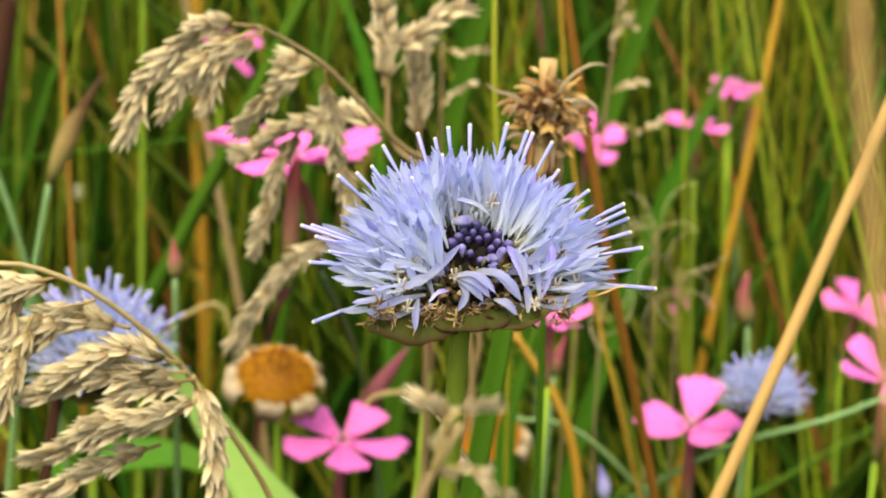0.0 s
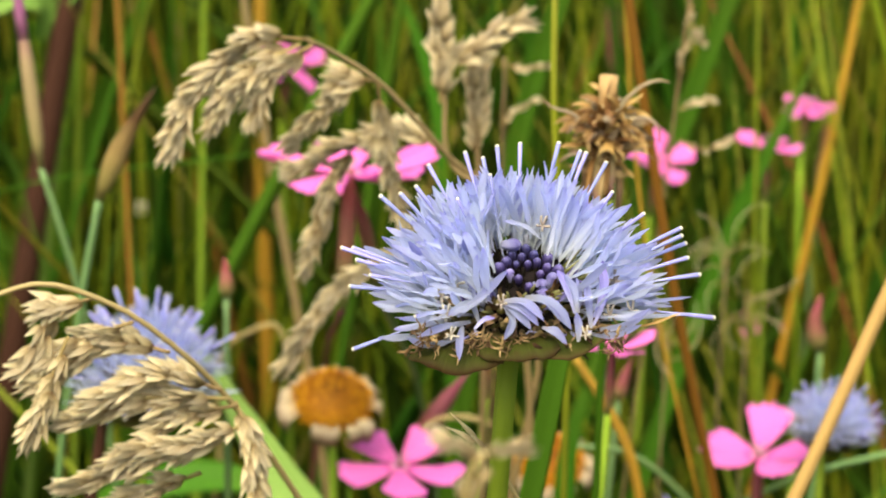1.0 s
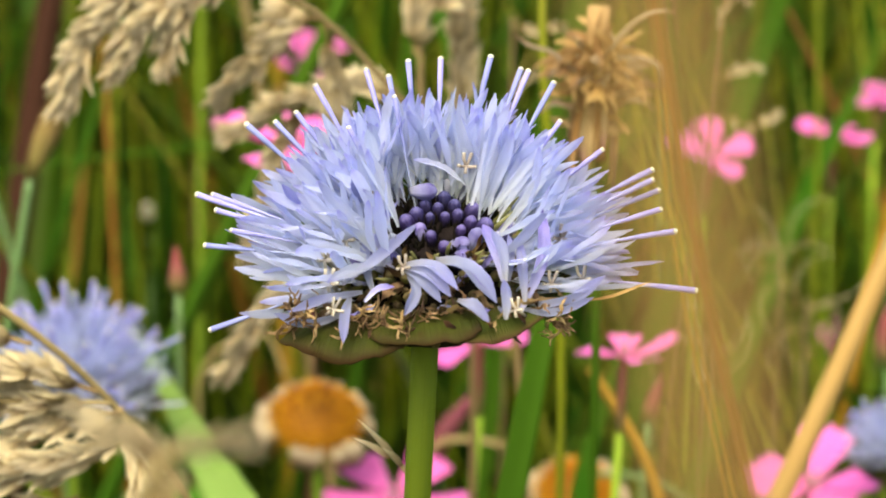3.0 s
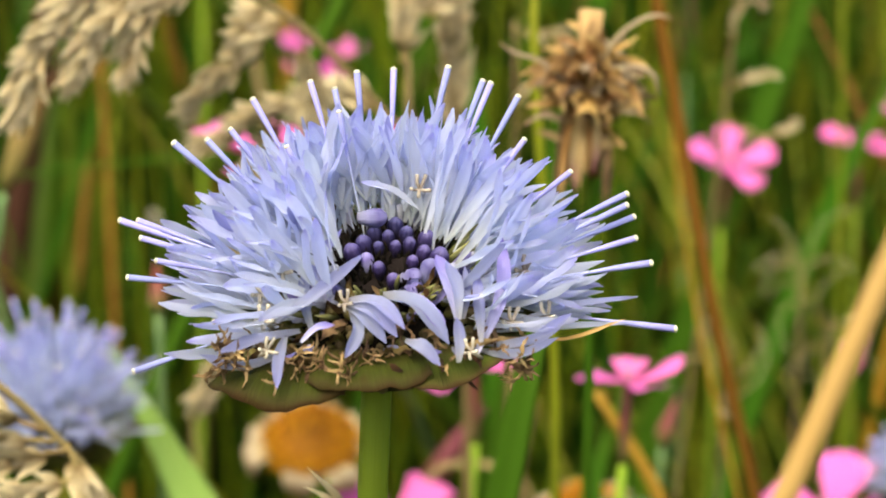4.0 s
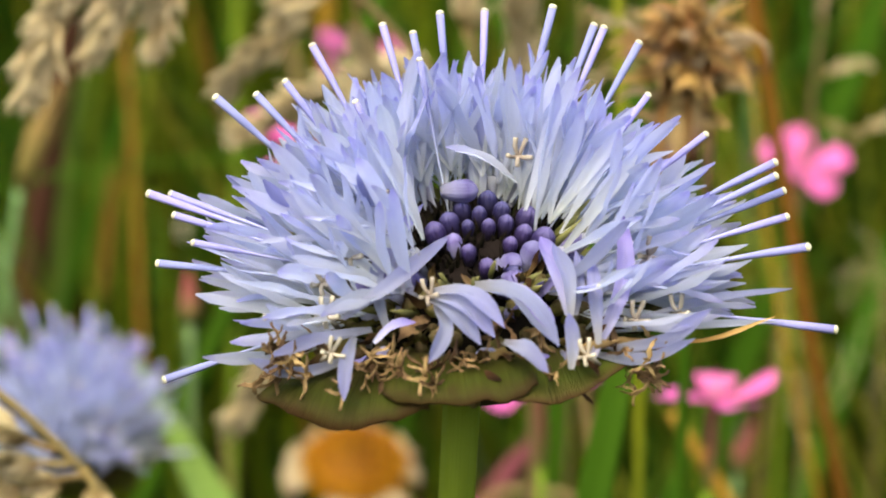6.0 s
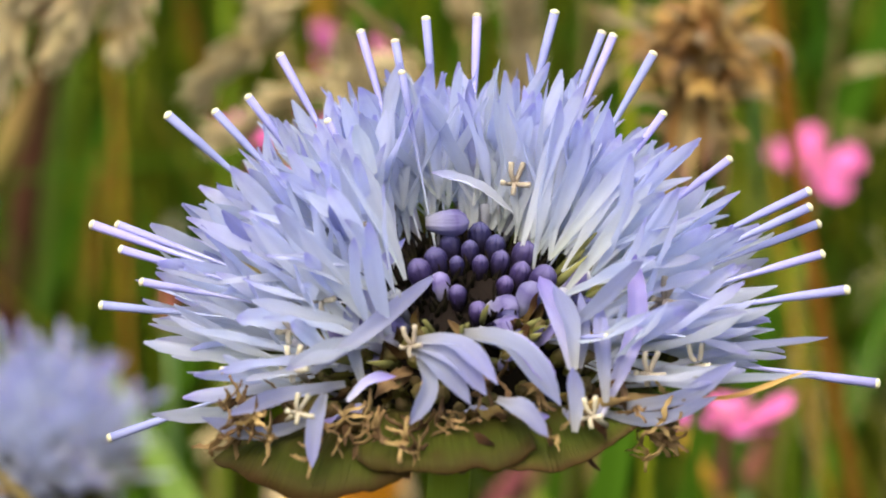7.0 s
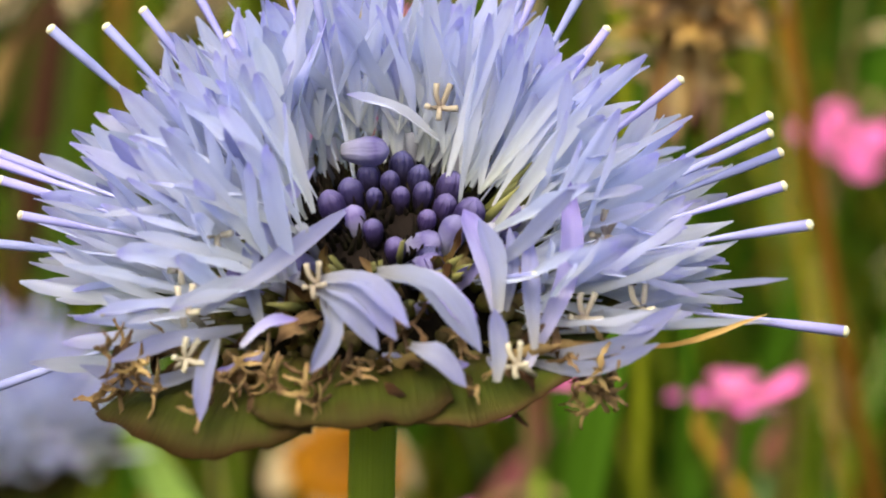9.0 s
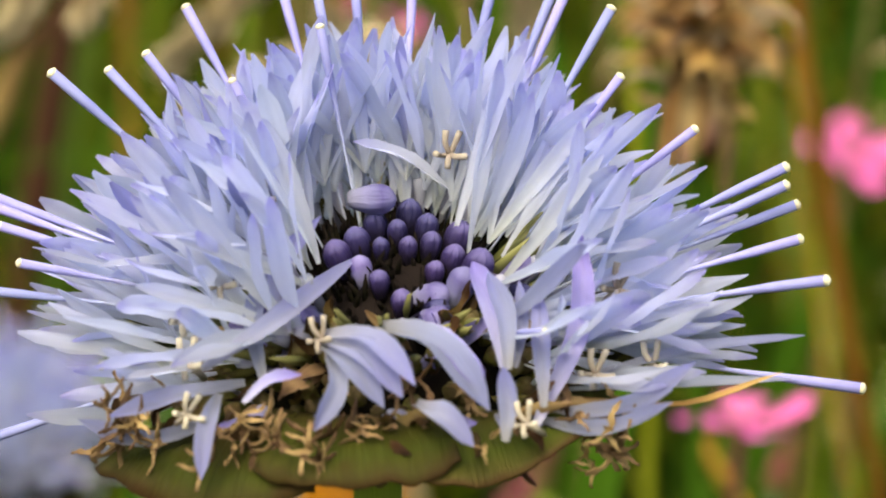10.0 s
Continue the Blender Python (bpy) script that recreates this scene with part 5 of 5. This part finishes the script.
blade([(-0.75, 5.6, -30), (-0.14, 4.9, -8), (0.35, 5.0, -4.8), (0.80, 5.16, -1.75), (0.84, 5.2, -1.5)], 0.115, BLADE, "broad green blade with a cut tip behind the stem", 0.35)
blade([(1.8, 5.0, -30), (0.8, 6.0, -9), (-0.8, 8.2, -6.8), (-1.9, 9.8, -5.9), (-3.4, 12.0, -4.5)], 0.36, LEAF_PALE, "broad pale green blade beside the dry plume", 0.4)
blade([(-6.4, 19, -30), (-6.2, 18, -12), (-4.48, 18, -9.1), (-2.92, 18, -8.9), (-1.9, 18, -9.5)], 0.30, BLADE, "broad bright green leaf lying low in the grass", 0.3, (0, -0.6, 0.8))
blade([(2.6, 21, -30), (3.5, 20.2, -9), (4.71, 20, -4.57), (5.6, 20, -2.4)], 0.15, BLADE, "broad green blade leaning in the grass", 0.4)
blade([(2.0, 24, -30), (2.7, 23, -9), (4.2, 23, -3.5), (5.6, 23, 1.0)], 0.2, BLADE, "broad green blade leaning in the grass", 0.4)
blade([(0.2, 22, -30), (0.7, 21, -7), (1.6, 21, -2.2), (2.6, 21, 0.6)], 0.18, BLADE, "broad green blade leaning in the grass", 0.4)
blade([(-0.2, 24, -30), (0.3, 24, -8), (-0.3, 24, -3.6), (-1.2, 24, -1.6)], 0.11, BLADE, "yellowing green blade in the grass", 0.4)
blade([(-7.6, 28, -30), (-7.0, 27, -8), (-5.6, 27, -4), (-4.4, 27, -1.5)], 0.16, BLADE, "broad green blade leaning in the grass", 0.4)
blade([(1.9, 13, -30), (1.6, 12.4, -8), (1.45, 12.2, -6.2), (1.75, 12.0, -4.6)], 0.13, BLADE, "green blade below the blue flower", 0.4)


blade([(-8.00, 26.6, -30.00), (-7.05, 26.4, -8.72), (-6.74, 26.4, -5.27), (-6.57, 26.4, -4.15), (-6.43, 26.4, -3.29), (-6.37, 26.4, -2.94)], 0.10, LEAF_PALE, "whitish green blade at the meadow's edge", 0.5)


def closed_bud(pts, radii, material, label, stalk=None, tip=None):
    b = thing("flower_bud", cm(*(stalk[0] if stalk else pts[0])), label, "flower bud", "closed pink buds")
    g = Geo(); line = curve([cm(*p) for p in pts], len(radii))
    sweep(g, line, [unit(q) for q in radii], None, (0.1, -1, 0.2), 9)
    part("calyx", g, material, b)
    if tip:
        d = line[-1] - line[-3]
        g = Geo()
        sweep(g, [line[-3], line[-2] + d * 0.05, line[-1], line[-1] + d * 0.5, line[-1] + d * 0.8], [unit(q) for q in (0.07, 0.075, 0.065, 0.045, 0.01)], None, (0.1, -1, 0.2), 7)
        part("petal_tip", g, tip, b, "rolled purple-pink petals")
    if stalk:
        g = Geo(); tube(g, [cm(*p) for p in stalk] + [cm(*pts[0])], unit(0.05), unit(0.04), 16, 6)
        part("stem", g, TEAL, b)


BUDR = (0.06, 0.13, 0.15, 0.15, 0.14, 0.11, 0.06, 0.01)
closed_bud([(-5.42, 14, -3.10), (-5.58, 14, -1.85), (-5.72, 14, -0.85)], tuple(q * 0.62 for q in BUDR), BUD_TAN, "slim tan bud with a purple-pink tip", [(-4.5, 15.5, -30), (-4.6, 14.4, -6.5), (-5.1, 14, -4.1)], BUD_PURPLE)
closed_bud([(-4.45, 12, -2.95), (-4.15, 12, -2.18), (-3.78, 12, -1.52)], (0.05, 0.10, 0.13, 0.13, 0.10, 0.07, 0.05, 0.015), BUD_BROWN, "brown withered pointed bud", [(-4.6, 13.5, -30), (-4.66, 12.1, -4.2)])
closed_bud([(-0.46, 16, -7.71), (-0.15, 16, -7.08), (0.33, 16, -6.33)], BUDR, CALYX, "slanting reddish closed bud", [(-1.0, 17.5, -30), (-0.6, 16.1, -8.6)])
closed_bud([(3.12, 26, -4.2), (3.05, 26, -3.4), (2.92, 26, -2.4)], (0.06, 0.12, 0.15, 0.15, 0.13, 0.10, 0.06, 0.02), CALYX, "slim dull purple closed bud", [(3.4, 27.5, -30), (3.2, 26, -6)])
closed_bud([(2.36, 15, -6.35), (2.40, 15, -6.1), (2.50, 15, -5.75)], (0.05, 0.09, 0.11, 0.1, 0.08, 0.06, 0.03, 0.01), CALYX, "small dark red bud", [(2.5, 16.5, -30), (2.3, 15, -8)])
closed_bud([(5.61, 17.75, -6.40), (5.50, 17.75, -6.0), (5.55, 17.75, -5.55)], (0.08, 0.14, 0.15, 0.12, 0.1, 0.08, 0.05, 0.01), CALYX, "withered dark purple bud", [(5.9, 19.5, -30), (5.7, 17.8, -9)])
closed_bud([(3.20, 15, -8.2), (3.17, 15, -7.95), (3.10, 15, -7.7)], (0.05, 0.09, 0.1, 0.09, 0.07, 0.05, 0.03, 0.01), PETAL_DEEP, "tiny crimson bud low in the grass", [(3.3, 16.5, -30), (3.25, 15, -9.5)])
closed_bud([(-1.03, 12.4, -4.1), (-1.2, 12.0, -3.2), (-1.35, 11.6, -2.6)], tuple(q * 0.6 for q in BUDR), CALYX, "reddish closed bud under a pink blossom", [(1.6, 17, -30), (-0.4, 15.6, -6.4)])
closed_bud([(6.9, 26, -6.2), (7.0, 26, -5.2), (7.1, 26, -4.4)], (0.06, 0.12, 0.13, 0.12, 0.11, 0.09, 0.05, 0.02), CALYX, "slim dull purple closed bud", [(7.0, 27.5, -30), (6.9, 26, -9)])
closed_bud([(-2.85, 11.6, -4.0), (-2.86, 11.6, -3.75), (-2.88, 11.6, -3.5)], (0.05, 0.09, 0.1, 0.09, 0.07, 0.05, 0.03, 0.01), CALYX, "tiny crimson bud behind a blue flower", [(-2.7, 13, -30), (-2.8, 11.7, -6)])
closed_bud([(-5.58, 30, -8.2), (-5.58, 30, -7.9), (-5.56, 30, -7.5)], (0.06, 0.13, 0.18, 0.17, 0.20, 0.17, 0.10, 0.04), STYLE_TIP, "small creamy white blossom bud", [(-5.4, 31.5, -30), (-5.5, 30, -12)])


# ---- meadow grass ----
def turf(name, count, material, seed, height, half, kind_of, label, near=34.0, lean=0.16, skew=-1.0):
    """Upright grass, rank upon rank; the pale and dry kinds are thinned in a wedge fanning out from the camera's start,
    so that the dark green shows.
    """
    r = random.Random(seed)
    g = Geo()
    made = 0
    while made < count:
        y = near + (r.random() ** 1.5) * 230
        lim = 6 + 0.30 * (y + 18)
        x = r.uniform(lim * skew, lim) * (1.0 if r.random() < 0.72 else r.uniform(1.0, 3.2))
        if material not in (TURF_GREEN, TURF_SHADED) and 0.02 < x / (y + 18) < 0.16 and r.random() < 0.92:
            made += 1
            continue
        h = r.uniform(*height)
        lean_x, lean_y = r.gauss(0, lean), r.gauss(0, 0.12)
        bend = r.gauss(0, 0.2) if kind_of == "stem" else r.gauss(0, 0.24)
        base = Vector((x, y, 0))
        n = 5 if kind_of == "stem" else 8
        pts = []
        for k in range(n):
            s = k / (n - 1)
            pts.append((base + Vector((lean_x * h * s + bend * h * s * s * 0.5, lean_y * h * s, h * s - abs(bend) * h * 0.3 * s ** 3))) * 0.01)
        w = r.uniform(*half)
        if kind_of == "stem":
            sweep(g, pts, [unit(w) * q for q in (1.0, 0.9, 0.78, 0.6, 0.05)], None, (0.1, -1, 0.05), 5)
        else:
            sweep(g, pts, [unit(w) * q for q in (0.7, 0.85, 0.95, 1, 0.95, 0.8, 0.5, 0.05)], [unit(w) * 0.14] * 7 + [unit(w) * 0.03], (r.uniform(-1, 1), -1, 0.2), 4)
        made += 1
    return tagged(new(name, g.mesh(name, material)), label, "grass", kind="stuff")


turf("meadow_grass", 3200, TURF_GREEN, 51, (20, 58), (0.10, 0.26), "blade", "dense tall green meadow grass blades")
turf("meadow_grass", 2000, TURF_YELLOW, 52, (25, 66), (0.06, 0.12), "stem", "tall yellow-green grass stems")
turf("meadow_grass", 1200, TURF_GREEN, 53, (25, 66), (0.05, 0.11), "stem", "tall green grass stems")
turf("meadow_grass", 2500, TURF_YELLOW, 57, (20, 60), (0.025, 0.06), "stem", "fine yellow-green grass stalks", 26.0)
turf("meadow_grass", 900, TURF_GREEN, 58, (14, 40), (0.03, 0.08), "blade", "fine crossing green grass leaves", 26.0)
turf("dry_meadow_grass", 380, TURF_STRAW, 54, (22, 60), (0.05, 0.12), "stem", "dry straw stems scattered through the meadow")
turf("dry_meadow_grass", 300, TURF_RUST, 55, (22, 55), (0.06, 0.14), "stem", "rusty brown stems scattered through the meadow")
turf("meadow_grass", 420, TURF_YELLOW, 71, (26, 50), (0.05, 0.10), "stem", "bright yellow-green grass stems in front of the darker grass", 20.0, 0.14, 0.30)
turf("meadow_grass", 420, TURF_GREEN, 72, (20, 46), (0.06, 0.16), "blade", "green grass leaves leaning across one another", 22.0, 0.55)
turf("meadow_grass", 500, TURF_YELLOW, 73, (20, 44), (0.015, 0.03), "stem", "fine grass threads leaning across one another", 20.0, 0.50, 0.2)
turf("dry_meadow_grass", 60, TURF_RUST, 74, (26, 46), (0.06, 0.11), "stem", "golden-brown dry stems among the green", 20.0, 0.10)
turf("meadow_grass", 620, TURF_BRIGHT, 75, (22, 44), (0.03, 0.07), "blade", "bright yellow-green leaves thick on one side of the meadow", 22.0, 0.30, 0.42)
turf("meadow_grass", 260, TURF_BRIGHT, 76, (26, 48), (0.02, 0.05), "stem", "fine bright yellow-green stalks", 20.0, 0.16, 0.30)
turf("meadow_grass", 2400, TURF_SHADED, 77, (15, 33), (0.08, 0.20), "blade", "dense low leaves of the meadow, coloured dark for shade", 27.0, 0.30)
turf("meadow_grass", 500, TURF_SHADED, 78, (24, 40), (0.10, 0.24), "blade", "leaves standing in a thick clump, coloured dark for shade", 26.0, 0.22, 0.12)
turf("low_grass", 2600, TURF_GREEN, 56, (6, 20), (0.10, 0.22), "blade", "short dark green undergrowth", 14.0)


def around(name, count, material, seed, height, half, kind_of, label, inner):
    """The rest of the meadow, all round and behind, clear of the camera's way."""
    r = random.Random(seed)
    g = Geo()
    made = 0
    while made < count:
        d, a = 12 + 420 * r.random() ** 1.15, r.uniform(0, 2 * math.pi)
        x, y = d * math.cos(a), d * math.sin(a) + 40
        if not inner and abs(x) < 9 + max(0, y + 18) * 0.30 and -34 < y < 250:
            continue
        if inner and (abs(x) > 40 or y < -60 or y > 60):
            continue
        h = r.uniform(*height) * (0.5 if y < 0 else 0.8)
        lx, ly, bend = r.gauss(0, 0.16), r.gauss(0, 0.16), r.gauss(0, 0.2)
        pts = [Vector((x + lx * h * k / 4 + bend * h * k * k / 32, y + ly * h * k / 4, h * k / 4)) * 0.01 for k in range(5)]
        w = r.uniform(*half)
        sweep(g, pts, [unit(w) * q for q in (0.9, 1, 0.9, 0.65, 0.06)], [unit(w) * (0.2 if kind_of == "blade" else 0.8)] * 5, (r.uniform(-1, 1), -1, 0.2), 4)
        made += 1
    return tagged(new(name, g.mesh(name, material)), label, "grass", kind="stuff")


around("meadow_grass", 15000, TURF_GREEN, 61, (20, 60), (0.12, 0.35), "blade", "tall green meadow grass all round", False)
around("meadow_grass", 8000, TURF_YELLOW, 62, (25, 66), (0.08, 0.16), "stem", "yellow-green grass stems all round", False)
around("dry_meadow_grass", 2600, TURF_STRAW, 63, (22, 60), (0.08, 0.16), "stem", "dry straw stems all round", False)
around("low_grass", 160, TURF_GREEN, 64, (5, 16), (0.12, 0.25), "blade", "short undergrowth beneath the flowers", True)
